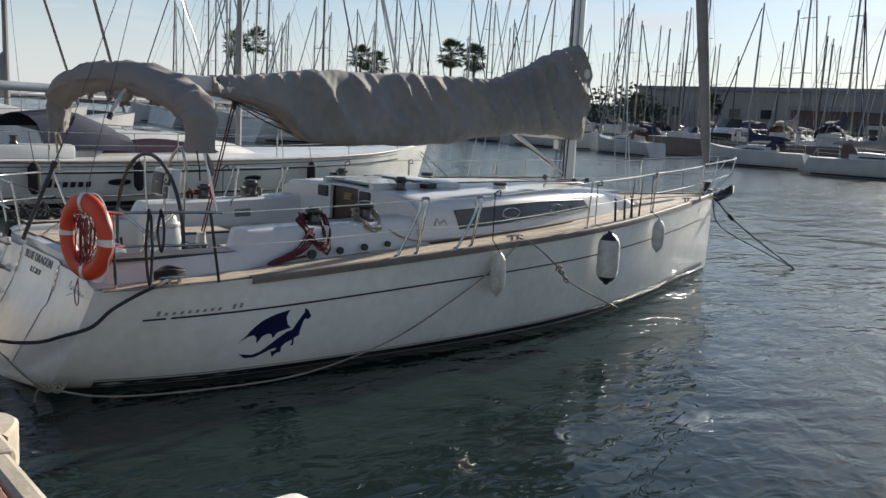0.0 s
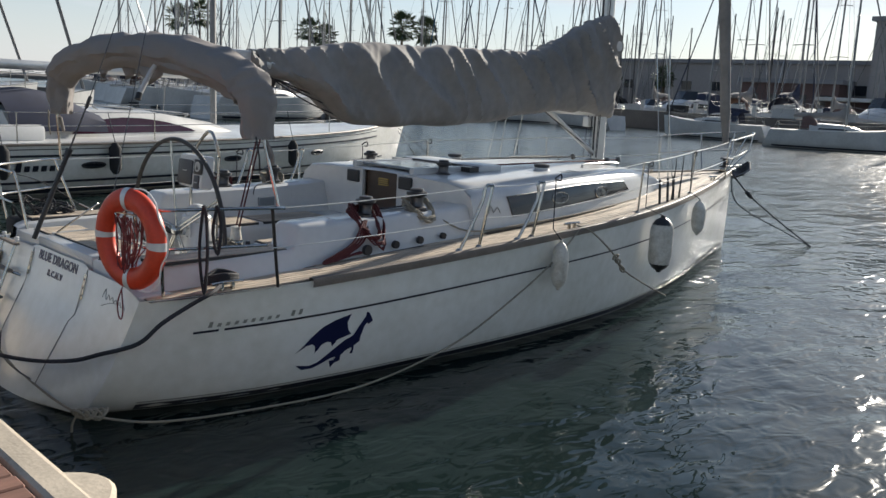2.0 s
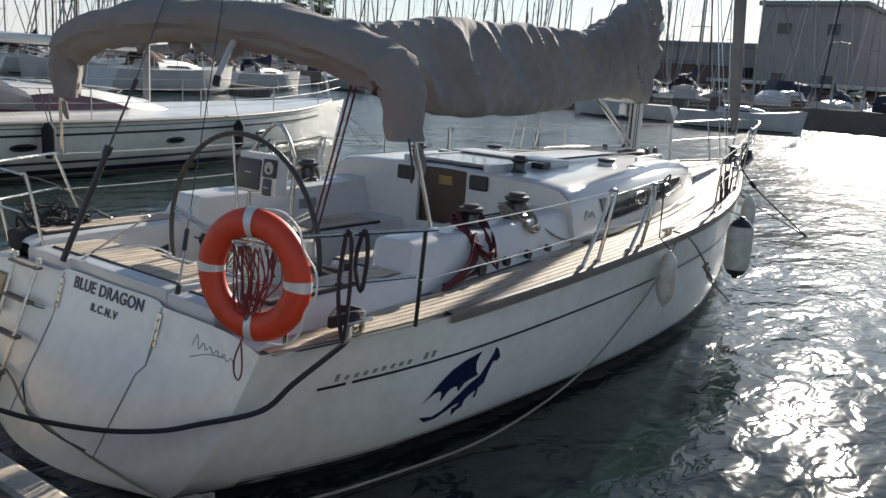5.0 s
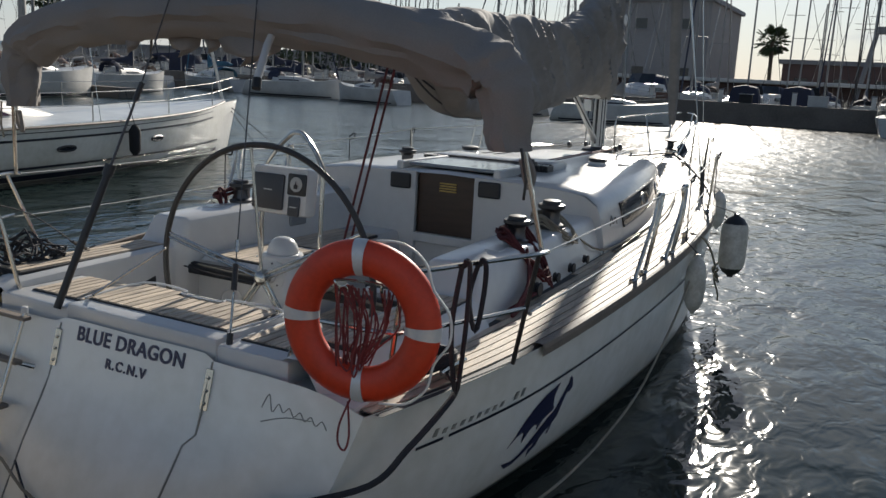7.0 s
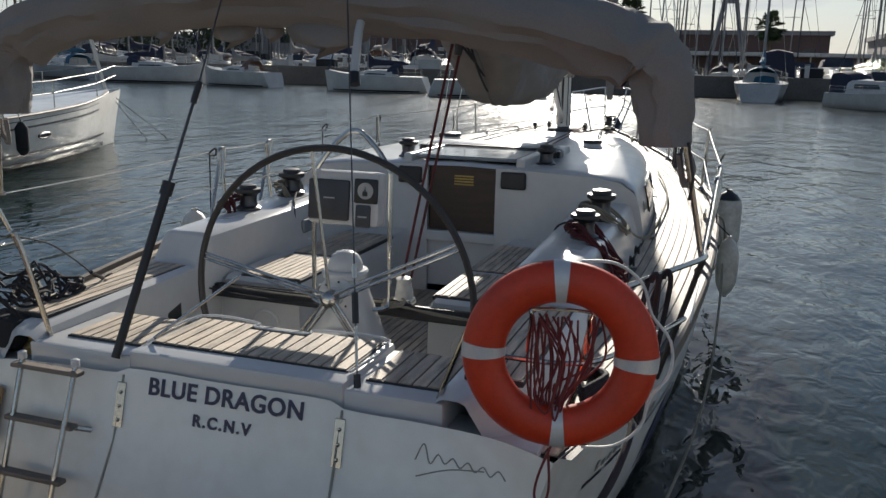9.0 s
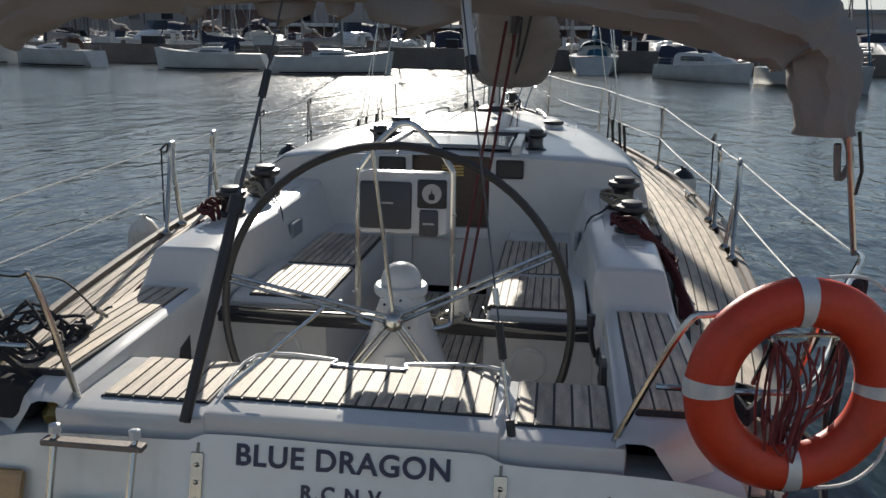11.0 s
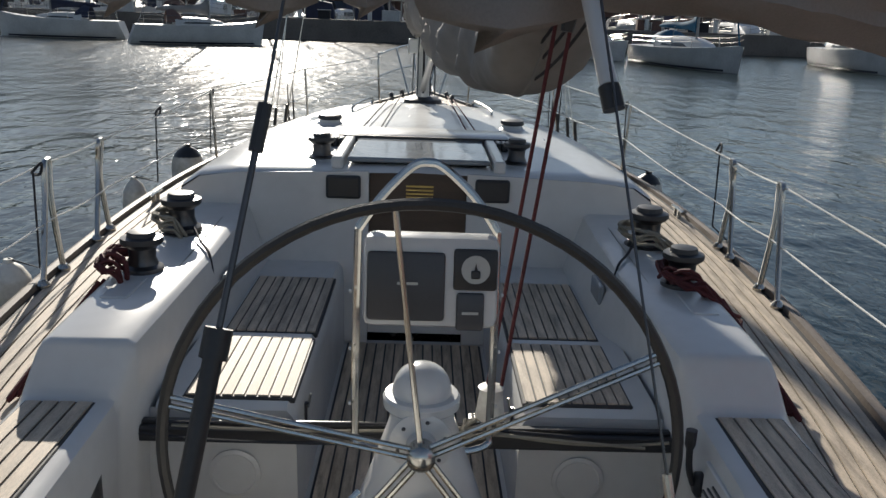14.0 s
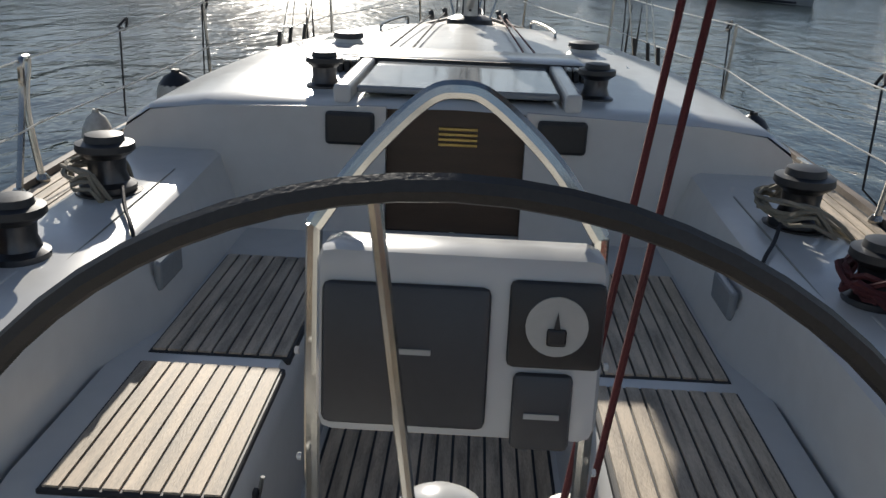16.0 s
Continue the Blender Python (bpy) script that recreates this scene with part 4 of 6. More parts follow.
def boom_x(y):
    return 0.55 * (9.45 - y) / 5.7


boom = thing("boom", "white aluminium boom swung slightly to one side", "boom")
part("spar", tube([(boom_x(9.3), 9.3, 2.33), (boom_x(6), 6.0, 2.42), (boom_x(3.5), 3.5, 2.64)], 0.075, 12), ALU, boom, smooth=True)
part("boom_end", box(boom_x(3.2) - 0.05, boom_x(3.2) + 0.05, 3.10, 3.40, 2.60, 2.74, 0.015), GELCOAT, boom)
part("end_strap", tube([(boom_x(3.38), 3.42, 2.665), (boom_x(3.38), 3.36, 2.665)], 0.09, 12), BLACK, boom)
for q in range(3):
    part("reef_line", tube(sag((boom_x(3.5) + 0.05 - 0.05 * q, 3.45, 2.60), (boom_x(5.2), 5.0 + 0.5 * q, 2.15), 0.12), 0.007, 5), DARKROPE, boom)
part("vang", tube([(0.0, 9.35, 1.75), (boom_x(8.1), 8.1, 2.33)], 0.035, 10), ALU, boom, "grey rigid kicker strut", smooth=True)
part("vang_tackle", tube([(0.03, 9.3, 1.78), (boom_x(8.0) + 0.03, 8.0, 2.3)], 0.008, 5), DARKROPE, boom)

cover = thing("sail_cover", "wrinkled grey canvas sail cover over the boom", "sail cover")
secs = []
NU = 56
TOPZ = [(3.35, 2.73), (3.9, 2.80), (4.7, 2.90), (5.5, 2.93), (6.6, 2.97), (7.6, 3.02), (8.2, 3.18), (8.75, 3.41), (9.2, 3.56), (9.45, 3.62), (9.6, 3.52), (9.72, 3.36)]
BOTZ = [(3.35, 2.60), (3.8, 2.47), (4.1, 2.36), (4.4, 2.20), (4.7, 2.12), (5.4, 2.12), (6.4, 2.15), (7.3, 2.23), (8.2, 2.30), (9.0, 2.28), (9.74, 2.25)]
WIDE = [(3.35, 0.08), (4.0, 0.17), (4.8, 0.22), (6.0, 0.20), (8.0, 0.19), (9.0, 0.18), (9.5, 0.20), (9.74, 0.12)]
for y in frange(3.35, 9.74, 260):
    t, bz, w = table(y, TOPZ), table(y, BOTZ), table(y, WIDE)
    ring = []
    for k in range(NU):
        a = 2 * math.pi * k / NU
        ca, sa = math.cos(a), math.sin(a)
        zz = (t + bz) / 2 + (t - bz) / 2 * (abs(sa) ** 0.85) * math.copysign(1, sa)
        hang = max(0.0, -sa)
        ww = w * (abs(ca) ** 0.6) * math.copysign(1, ca) * (0.62 + 0.45 * (0.5 - 0.5 * sa) + 0.1)
        p = Vector((boom_x(y) + ww, y, zz))
        warp = 0.35 * noise.noise(Vector((y * 0.8, zz * 0.9, 4)))
        dg, al = y * 1.5 + zz * 1.15 + warp, zz * 0.35 - y * 0.12
        side_id = 3.0 if ca > 0 else 9.0
        f1 = (1 - min(1.0, abs(noise.noise(Vector((dg * 1.3, al, side_id)))) * 2.6)) ** 2
        f2 = (1 - min(1.0, abs(noise.noise(Vector((dg * 3.1 + 7, al * 1.6, side_id)))) * 2.4)) ** 2
        f3 = (1 - min(1.0, abs(noise.noise(Vector((y * 4.4 - zz * 2.2, zz * 0.9 + 5, side_id)))) * 3.0)) ** 2
        fold = f1 * 0.11 + f2 * 0.045 * (0.4 + 0.6 * abs(sa)) + f3 * 0.022 + noise.noise(Vector((y * 0.9, zz * 0.7, side_id))) * 0.05 - 0.04
        p.x += math.copysign(1, ca) * fold * abs(ca) ** 0.4
        p.z += noise.noise(Vector((y * 1.4, 7 + sa, 0))) * 0.07 * (1 if sa < 0 else 0.3) + (f2 * 0.02 if sa > 0.5 else 0)
        p.y += noise.noise(Vector((zz * 3, y * 2, ca))) * 0.02
        ring.append(p)
    secs.append(ring)
bm = loft(secs, close=True, caps=True)
part("canvas", bm, CANVAS, cover, smooth=True)
part("bottom_hem", tube([r[42] for r in secs[6:-6:2]], 0.012, 6), CANVAS, cover, smooth=True)
part("round_patch", lathe([(0.07, 0), (0.068, 0.006), (0.03, 0.008)], 18, at=Matrix.Translation((0.215, 9.50, 3.22)) @ Matrix.Rotation(radians(90), 4, "Y")), FARWHITE, cover, "pale round patch")

rig = thing("standing_rigging", "stainless wire stays holding up the mast", "rigging")
TOP = Vector((0, 9.32, 16.8))
JOIN = Vector((0.04, 3.12, 4.65))
part("backstay", tube([JOIN, TOP], 0.006, 5), STEEL, rig)
a = Vector((-0.522, 1.945, 1.03))
c = Vector((-0.318, 2.37, 2.24))
part("backstay_tensioner", tube([a + (c - a) * 0.03, a + (c - a) * 0.64], 0.021, 10), BLACK, rig, "black backstay tensioner tube", smooth=True)
part("tensioner_collar", tube([a + (c - a) * 0.62, a + (c - a) * 0.67], 0.030, 10), BLACK, rig, smooth=True)
part("tensioner_rod", tube([a + (c - a) * 0.64, a + (c - a) * 0.98], 0.0075, 8), DRUM, rig, smooth=True)
part("toggle", tube([a + (c - a) * 0.96, a + (c - a) * 1.04], 0.016, 8), BLACK, rig, smooth=True)
part("backstay_leg", tube([c, JOIN], 0.0042, 5), DRUM, rig)
part("tensioner_handle", tube([(-0.43, 2.12, 1.12), (-0.10, 2.34, 1.40)], 0.008, 6), STEEL, rig)
a = Vector((0.655, 2.012, 1.03))
part("backstay_leg", tube([a, JOIN], 0.0035, 5), DRUM, rig)
d = (JOIN - a).normalized()
for s0, s1, r in ((0.0, 0.10, 0.016), (0.12, 0.30, 0.007), (0.31, 0.44, 0.015), (0.5, 0.56, 0.011)):
    part("turnbuckle", tube([a + d * s0, a + d * s1], r, 8), BLACK if r > 0.014 else STEEL, rig, smooth=True)
for side in (1, -1):
    for xe, ye, zt in ((1.56, 9.0, 16.0), (1.50, 8.75, 9.5), (1.50, 9.25, 9.0)):
        part("shroud", tube([(side * min(xe, beam(ye) - 0.12), ye, sheer(ye)), (side * 0.5 if zt > 10 else side * 0.05, 9.42, zt if zt < 10 else 9.5)], 0.006, 5), STEEL, rig)
        part("shroud_turnbuckle", tube([(side * min(xe, beam(ye) - 0.12), ye, sheer(ye)), (side * (min(xe, beam(ye) - 0.12) - 0.03), ye + 0.01, sheer(ye) + 0.3)], 0.016, 8), BLACK, rig)
forestay = thing("furled_genoa", "rolled pale genoa sail on the forestay", "furled sail")
f0, f1 = Vector((0, 13.45, 1.42)), Vector((0, 9.9, 16.2))
part("rolled_sail", tube([f0.lerp(f1, s) for s in (0.03, 0.06, 0.2, 0.5, 1.0)], [0.05, 0.085, 0.10, 0.10, 0.04], 12), CANVAS, forestay, smooth=True)
part("furler_drum", lathe([(0.05, 0.0), (0.11, 0.02), (0.11, 0.035), (0.05, 0.05), (0.05, 0.14), (0.11, 0.155), (0.11, 0.17), (0.05, 0.19)], 16, at=Matrix.Translation((0, 13.44, 1.42))), BLACK, forestay, smooth=True)

# mainsheet
ms = thing("mainsheet", "dark red mainsheet tackle from the boom", "rope")
for dx, ex in ((0.0, 0.24), (0.055, 0.29)):
    part("sheet_part", tube([(boom_x(3.66) + dx - 0.075, 3.66, 2.50), (ex + 0.03, 3.42, 1.06)], 0.008, 6), REDROPE, ms, smooth=True)
part("sheet_block", tube([(0.29, 3.43, 1.04), (0.30, 3.43, 1.13)], [0.03, 0.022], 8), BLACK, ms, smooth=True)
part("boom_block", tube([(boom_x(3.66) - 0.04, 3.65, 2.44), (boom_x(3.66) - 0.02, 3.66, 2.56)], [0.022, 0.035], 8), BLACK, ms, smooth=True)
sw = thing("sheet_swivel", "pale swivel block with the mainsheet tail by the traveller", "block")
part("drum", lathe([(0.05, 1.05), (0.055, 1.06), (0.05, 1.10), (0.042, 1.16), (0.048, 1.175), (0.02, 1.185)], 16, at=Matrix.Translation((0.30, 3.43, 0))), FENDER, sw, smooth=True)
part("cheek", box(0.245, 0.355, 3.385, 3.475, 1.045, 1.058, 0.005, seg=1), STEEL, sw)
for k in range(3):
    part("tail_loop", tube(smooth_path([(0.25 - 0.02 * k, 3.40, 1.06), (0.20, 3.36 - 0.01 * k, 1.04 - 0.012 * k), (0.24 + 0.03 * k, 3.33, 1.03), (0.33, 3.36, 1.055), (0.28, 3.40, 1.075)], 4), 0.007, 6), BEIGEROPE, sw, smooth=True)
strut = thing("hanging_strut", "white tube with a black end hanging under the boom", "tube")
part("tube", tube([(0.388, 2.66, 2.62), (0.40, 2.58, 2.52), (0.432, 2.465, 2.345)], 0.021, 10), GELCOAT, strut, smooth=True)
part("end_cap", tube([(0.432, 2.465, 2.345), (0.444, 2.443, 2.295)], 0.025, 10), BLACK, strut, smooth=True)

# ---- folded bimini ----
bim = thing("bimini", "folded beige canvas bimini on a steel arch", "bimini")
ARC = [(-1.90, 2.02), (-1.905, 2.25), (-1.86, 2.45), (-1.70, 2.575), (-1.30, 2.68), (-0.7, 2.755), (0.0, 2.765), (0.7, 2.735), (1.3, 2.65), (1.68, 2.54), (1.83, 2.44), (1.885, 2.28), (1.90, 2.03)]
arc = smooth_path([(x * 0.968 + 0.01, 2.70, z + 0.05) for x, z in ARC], 10)
secs = []
m = len(arc)
for i, p in enumerate(arc):
    d = (arc[min(i + 1, m - 1)] - arc[max(i - 1, 0)]).normalized()
    nrm = Vector((-d.z, 0, d.x))
    u = i / (m - 1)
    sag_in = table(u, [(0, 0.16), (0.15, 0.20), (0.25, 0.22), (0.4, 0.21), (0.5, 0.20), (0.65, 0.23), (0.8, 0.24), (0.9, 0.21), (1, 0.17)]) + 0.05 * math.sin(math.pi * u) + 0.035 * noise.noise(Vector((u * 14, 0, 0)))
    dep = table(u, [(0, 0.10), (0.2, 0.15), (0.5, 0.17), (0.8, 0.16), (1, 0.12)])
    ring = []
    for k in range(30):
        a = 2 * math.pi * k / 30
        q = p + nrm * (-(sag_in / 2) + (sag_in / 2 + 0.02) * math.sin(a)) + Vector((0, dep * math.cos(a) * (1.0 if math.sin(a) > -0.3 else 0.75), 0))
        q += nrm * (0.030 * noise.noise(Vector((u * 26, a * 1.5, 1))) + 0.010 * noise.noise(Vector((u * 75, a * 3.0, 8)))) + Vector((0, 0.03 * noise.noise(Vector((u * 18, a * 2, 5))), 0))
        ring.append(q)
    secs.append(ring)
part("canvas", loft(secs, close=True, caps=True), BIMINI, bim, smooth=True)
part("arch_tube", tube([p + Vector((0, 0, -0.03)) for p in arc], 0.013, 8), STEEL, bim, smooth=True)
for x, y, w, h in ((-0.72, 2.68, 0.08, 0.08), (0.22, 2.66, 0.26, 0.13), (-0.35, 2.74, 0.15, 0.09), (-0.12, 2.72, 0.07, 0.06)):
    z0 = 2.53
    bm = loft([[(x - w, y, z0 + 0.06), (x, y - 0.01, z0 + 0.05), (x + w, y, z0 + 0.06)], [(x - w * 0.8, y + 0.03, z0 - h * 0.4), (x, y - 0.02, z0 - h * 0.55), (x + w * 0.7, y + 0.02, z0 - h * 0.3)], [(x - w * 0.25, y + 0.04, z0 - h * 0.62), (x - 0.3 * w, y, z0 - h), (x + w * 0.1, y + 0.03, z0 - h * 0.66)]])
    fl = part("loose_flap", bm, BIMINI, bim, "loose hanging canvas flap", smooth=True)
    fl.modifiers.new("thick", "SOLIDIFY").thickness = 0.006
for side in (1, -1):
    part("leg", tube([(side * 1.84, 2.69, 2.11), (side * 1.945, 2.76, 1.60)], 0.0125, 8), STEEL, bim, smooth=True)
    part("strap", tube([(side * 1.86, 2.62, 2.10), (side * 1.89, 2.63, 1.95), (side * 1.88, 2.64, 1.86)], 0.007, 6), BLACK if side > 0 else BEIGEROPE, bim)
    part("strap_tail", tube(smooth_path([(side * 1.83, 2.70, 2.10), (side * 1.88, 2.74, 1.98), (side * 1.85, 2.76, 1.90), (side * 1.82, 2.72, 2.04)], 4), 0.014, 6), BIMINI, bim, smooth=True)

# ---- rails ----
rails = thing("guard_rails", "stainless steel guard rails and lifelines round the deck", "guard rail")
for side in (1, -1):
    s = side
    part("pushpit_rail", tube(smooth_path([(s * 1.96, 2.80, 1.60), (s * 1.95, 2.68, 1.605), (s * 1.80, 2.35, 1.60), (s * 1.62, 2.02, 1.59), (s * 1.45, 1.97, 1.585), (s * 1.15, 2.0, 1.57), (s * 1.08, 2.02, 1.53), (s * 0.98, 2.08, 1.02)] if s < 0 else [(s * 1.96, 2.80, 1.60), (s * 1.95, 2.68, 1.605), (s * 1.82, 2.38, 1.60), (s * 1.66, 2.05, 1.59), (s * 1.52, 1.96, 1.585), (s * 1.28, 1.97, 1.57), (s * 1.18, 1.98, 1.50), (s * 0.98, 2.05, 1.02)], 6), 0.0125, 8), STEEL, rails, smooth=True)
    part("mid_rail", tube(smooth_path([(s * 1.90, 2.70, 1.33), (s * 1.76, 2.35, 1.32), (s * 1.58, 2.02, 1.31), (s * 1.25, 2.0, 1.30), (s * 1.12, 2.0, 1.30)], 5), 0.011, 8), STEEL, rails, smooth=True)
    part("pushpit_post", tube([(s * 1.79, 2.87, 0.98), (s * 1.955, 2.70, 1.60)], 0.0125, 8), RUBBER if s > 0 else STEEL, rails, smooth=True)
    part("pushpit_post", tube([(s * 1.50, 2.10, 0.95), (s * 1.62, 2.02, 1.59)], 0.0125, 8), STEEL, rails, smooth=True)
    for y0, y1, yt in ((4.72, 4.98, 5.04), (5.50, 5.72, 5.79)):
        x0, xt = deck_edge(y0) - 0.05, 1.95
        part("gate_post", tube(smooth_path([(s * x0, y0, sheer(y0) - 0.01), (s * (x0 + 0.045), y0 + 0.21, 1.5), (s * (xt - 0.01), yt - 0.07, 1.655), (s * xt, yt - 0.01, 1.672), (s * xt, yt + 0.01, 1.65), (s * (x0 + 0.05), y1 + 0.03, 1.45), (s * x0, y1, sheer(y1) - 0.01)], 5), 0.0155, 8), STEEL, rails, smooth=True)
        for yy in (y0, y1):
            part("post_foot", lathe([(0.035, -0.006), (0.035, 0.008), (0.02, 0.03)], 12, at=Matrix.Translation((s * x0, yy, sheer(yy)))), STEEL, rails)
    posts = []
    for y in (7.85, 9.95):
        x = deck_edge(y) - 0.05
        part("stanchion", tube([(s * x, y, sheer(y) - 0.01), (s * (x + 0.03), y, sheer(y) + 0.60)], 0.0115, 8), STEEL, rails, smooth=True)
        part("post_foot", lathe([(0.035, -0.006), (0.035, 0.008), (0.02, 0.03)], 12, at=Matrix.Translation((s * x, y, sheer(y)))), STEEL, rails)
        posts.append((s * (x + 0.03), y, sheer(y) + 0.59))
    chain = [(s * 1.955, 2.72, 1.60), (s * 1.95, 5.03, 1.665), (s * 1.95, 5.79, 1.672)] + posts + [(s * 0.60, 12.25, 1.92)]
    for a, c in zip(chain, chain[1:]):
        part("lifeline", tube(sag(a, c, 0.012, 6), 0.0045, 5), WHITEROPE, rails)
        part("lifeline", tube(sag((a[0] * 0.985, a[1], a[2] - 0.29), (c[0] * 0.985, c[1], c[2] - 0.29), 0.015, 6), 0.0045, 5), WHITEROPE, rails)
    # pulpit
    part("pulpit_rail", tube(smooth_path([(s * 0.60, 12.25, sheer(12.2)), (s * 0.62, 12.25, 1.90), (s * 0.58, 12.5, 1.95), (s * 0.38, 13.4, 2.0), (s * 0.20, 14.0, 2.03), (s * 0.06, 14.2, 2.04)], 6), 0.0125, 8), STEEL, rails, smooth=True)
    part("pulpit_rail", tube(smooth_path([(s * 0.61, 12.28, 1.65), (s * 0.38, 13.2, 1.70), (s * 0.14, 13.9, 1.72)], 5), 0.011, 8), STEEL, rails, smooth=True)
    part("pulpit_post", tube([(s * 0.22, 13.0, 1.36), (s * 0.42, 13.25, 1.99)], 0.0125, 8), STEEL, rails, smooth=True)
    part("pulpit_post", tube([(s * 0.06, 13.45, 1.38), (s * 0.16, 13.95, 1.73), (s * 0.18, 14.02, 2.03)], 0.0125, 8), STEEL, rails, smooth=True)

anchor = thing("bow_anchor", "dark steel anchor hung on the bow roller", "anchor")
part("shank", box(-0.02, 0.02, 13.4, 14.05, 1.40, 1.46, 0.008), STEEL, anchor)
part("fluke", loft([[(-0.14, 13.85, 1.32), (0, 13.80, 1.24), (0.14, 13.85, 1.32)], [(-0.12, 14.15, 1.40), (0, 14.15, 1.30), (0.12, 14.15, 1.40)], [(-0.02, 14.32, 1.52), (0, 14.32, 1.50), (0.02, 14.32, 1.52)]]), BLACK, anchor).modifiers.new("thick", "SOLIDIFY").thickness = 0.03
part("roller_cheek", box(-0.06, 0.06, 13.35, 13.75, 1.36, 1.41, 0.01), STEEL, anchor)

# ---- lifebuoy ----
buoy = thing("lifebuoy", "orange ring lifebuoy with silver bands on the stern rail", "lifebuoy")
C = Vector((1.515, 1.86, 1.386))
RM, RT = 0.272, 0.077


def ring_pt(a, r, y=0.0):
    return C + Vector((r * math.cos(a), y, r * math.sin(a)))


bm = bmesh.new()
NR, NT = 64, 16
rows = [[bm.verts.new(C + Vector(((RM + RT * math.cos(t)) * math.cos(a), 0.72 * RT * math.sin(t), (RM + RT * math.cos(t)) * math.sin(a)))) for t in [2 * math.pi * j / NT for j in range(NT)]] for a in [2 * math.pi * i / NR for i in range(NR)]]
for i in range(NR):
    for j in range(NT):
        bm.faces.new((rows[i][j], rows[i][(j + 1) % NT], rows[(i + 1) % NR][(j + 1) % NT], rows[(i + 1) % NR][j]))
part("ring", bm, ORANGE, buoy, "orange plastic ring", smooth=True)
for q in range(4):
    mid = q * math.pi / 2 + (0.02 if q % 2 else -0.03)
    secs = []
    for a in frange(mid - 0.085, mid + 0.085, 5):
        secs.append([C + Vector(((RM + (RT + 0.003) * math.cos(t)) * math.cos(a), 0.72 * (RT + 0.004) * math.sin(t), (RM + (RT + 0.003) * math.cos(t)) * math.sin(a))) for t in [2 * math.pi * j / 20 for j in range(20)]])
    bm = loft(secs, close=True)
    part("reflective_band", bm, TAPE, buoy, "silver reflective band", smooth=True)
part("grab_line", tube(smooth_path([ring_pt(a, 0.36 + (0.03 if k % 3 else -0.005), -0.01) for k, a in enumerate(frange(-1.3, 1.4, 10))], 4), 0.006, 6), WHITEROPE, buoy, smooth=True)
part("bracket", tube(smooth_path([(1.40, 1.90, 1.38), (1.41, 1.83, 1.53), (1.42, 1.83, 1.56), (1.60, 1.83, 1.56), (1.61, 1.83, 1.53), (1.62, 1.90, 1.38)], 4), 0.007, 6), STEEL, buoy, smooth=True)
line = thing("throwing_line", "tangled red floating line hung in the lifebuoy", "rope")
rnd = random.Random(11)
for k in range(13):
    x0 = 1.515 + rnd.uniform(-0.12, 0.12)
    zb = 1.12 + rnd.uniform(-0.02, 0.10)
    w = rnd.uniform(0.02, 0.09)
    yb = 1.84 + rnd.uniform(-0.03, 0.05)
    pts = [(x0, yb, 1.535 + rnd.uniform(-0.02, 0.01)), (x0 + rnd.uniform(-0.03, 0.03), yb, 1.35), (1.50 + (x0 - 1.515) * 0.35 - w / 2, yb, zb + 0.05), (1.50 + (x0 - 1.515) * 0.25, yb, zb - 0.02), (1.50 + (x0 - 1.515) * 0.35 + w / 2, yb + 0.01, zb + 0.05), (x0 * 0.7 + 1.515 * 0.3 + w, yb + 0.01, 1.38), (x0 + 0.02, yb + 0.01, 1.53)]
    part("line_loop", tube(smooth_path(pts, 4), 0.0042, 5), THROWLINE, line, smooth=True)
part("line_tail", tube(smooth_path([(1.50, 1.80, 1.06), (1.46, 1.79, 0.95), (1.45, 1.80, 0.86), (1.48, 1.80, 0.83), (1.50, 1.80, 0.90), (1.49, 1.80, 1.05)], 5), 0.005, 5), THROWLINE, line, smooth=True)

TB = Matrix.Translation(C) @ Matrix.Rotation(radians(12), 4, "Z") @ Matrix.Translation(-C)
buoy.matrix_basis, line.matrix_basis = TB, TB

# ---- fenders ----
def fender(x, y, ztop, length, r, body, ends, name, label):
    t = thing(name, label, "fender", "fenders along the hull")
    z0 = ztop - length
    part("body", lathe([(r * 0.86, z0 + 0.10), (r * 0.97, z0 + 0.15), (r, z0 + 0.2), (r, ztop - 0.2), (r * 0.97, ztop - 0.15), (r * 0.86, ztop - 0.10)], 18, at=Matrix.Translation((x, y, 0))), body, t, smooth=True)
    part("top_end", lathe([(r * 0.88, ztop - 0.105), (r * 0.60, ztop - 0.05), (r * 0.22, ztop - 0.02), (r * 0.2, ztop)], 16, at=Matrix.Translation((x, y, 0))), ends, t, smooth=True)
    part("bottom_end", lathe([(r * 0.2, z0), (r * 0.25, z0 + 0.02), (r * 0.60, z0 + 0.05), (r * 0.88, z0 + 0.105)], 16, at=Matrix.Translation((x, y, 0))), ends, t, smooth=True)
    xr = math.copysign(beam(min(y, 13)) - 0.03, x)
    part("lanyard", tube([(x, y, ztop), (xr * 1.005, y, sheer(y) + 0.06), (xr, y, sheer(y) + 0.55)], 0.006, 5), DARKROPE, t)
    part("knot", tube(smooth_path([(xr, y - 0.02, sheer(y) + 0.56), (xr + 0.02, y + 0.05, sheer(y) + 0.60), (xr, y + 0.08, sheer(y) + 0.54), (xr, y, sheer(y) + 0.55)], 4), 0.008, 5), DARKROPE, t, smooth=True)
    return t


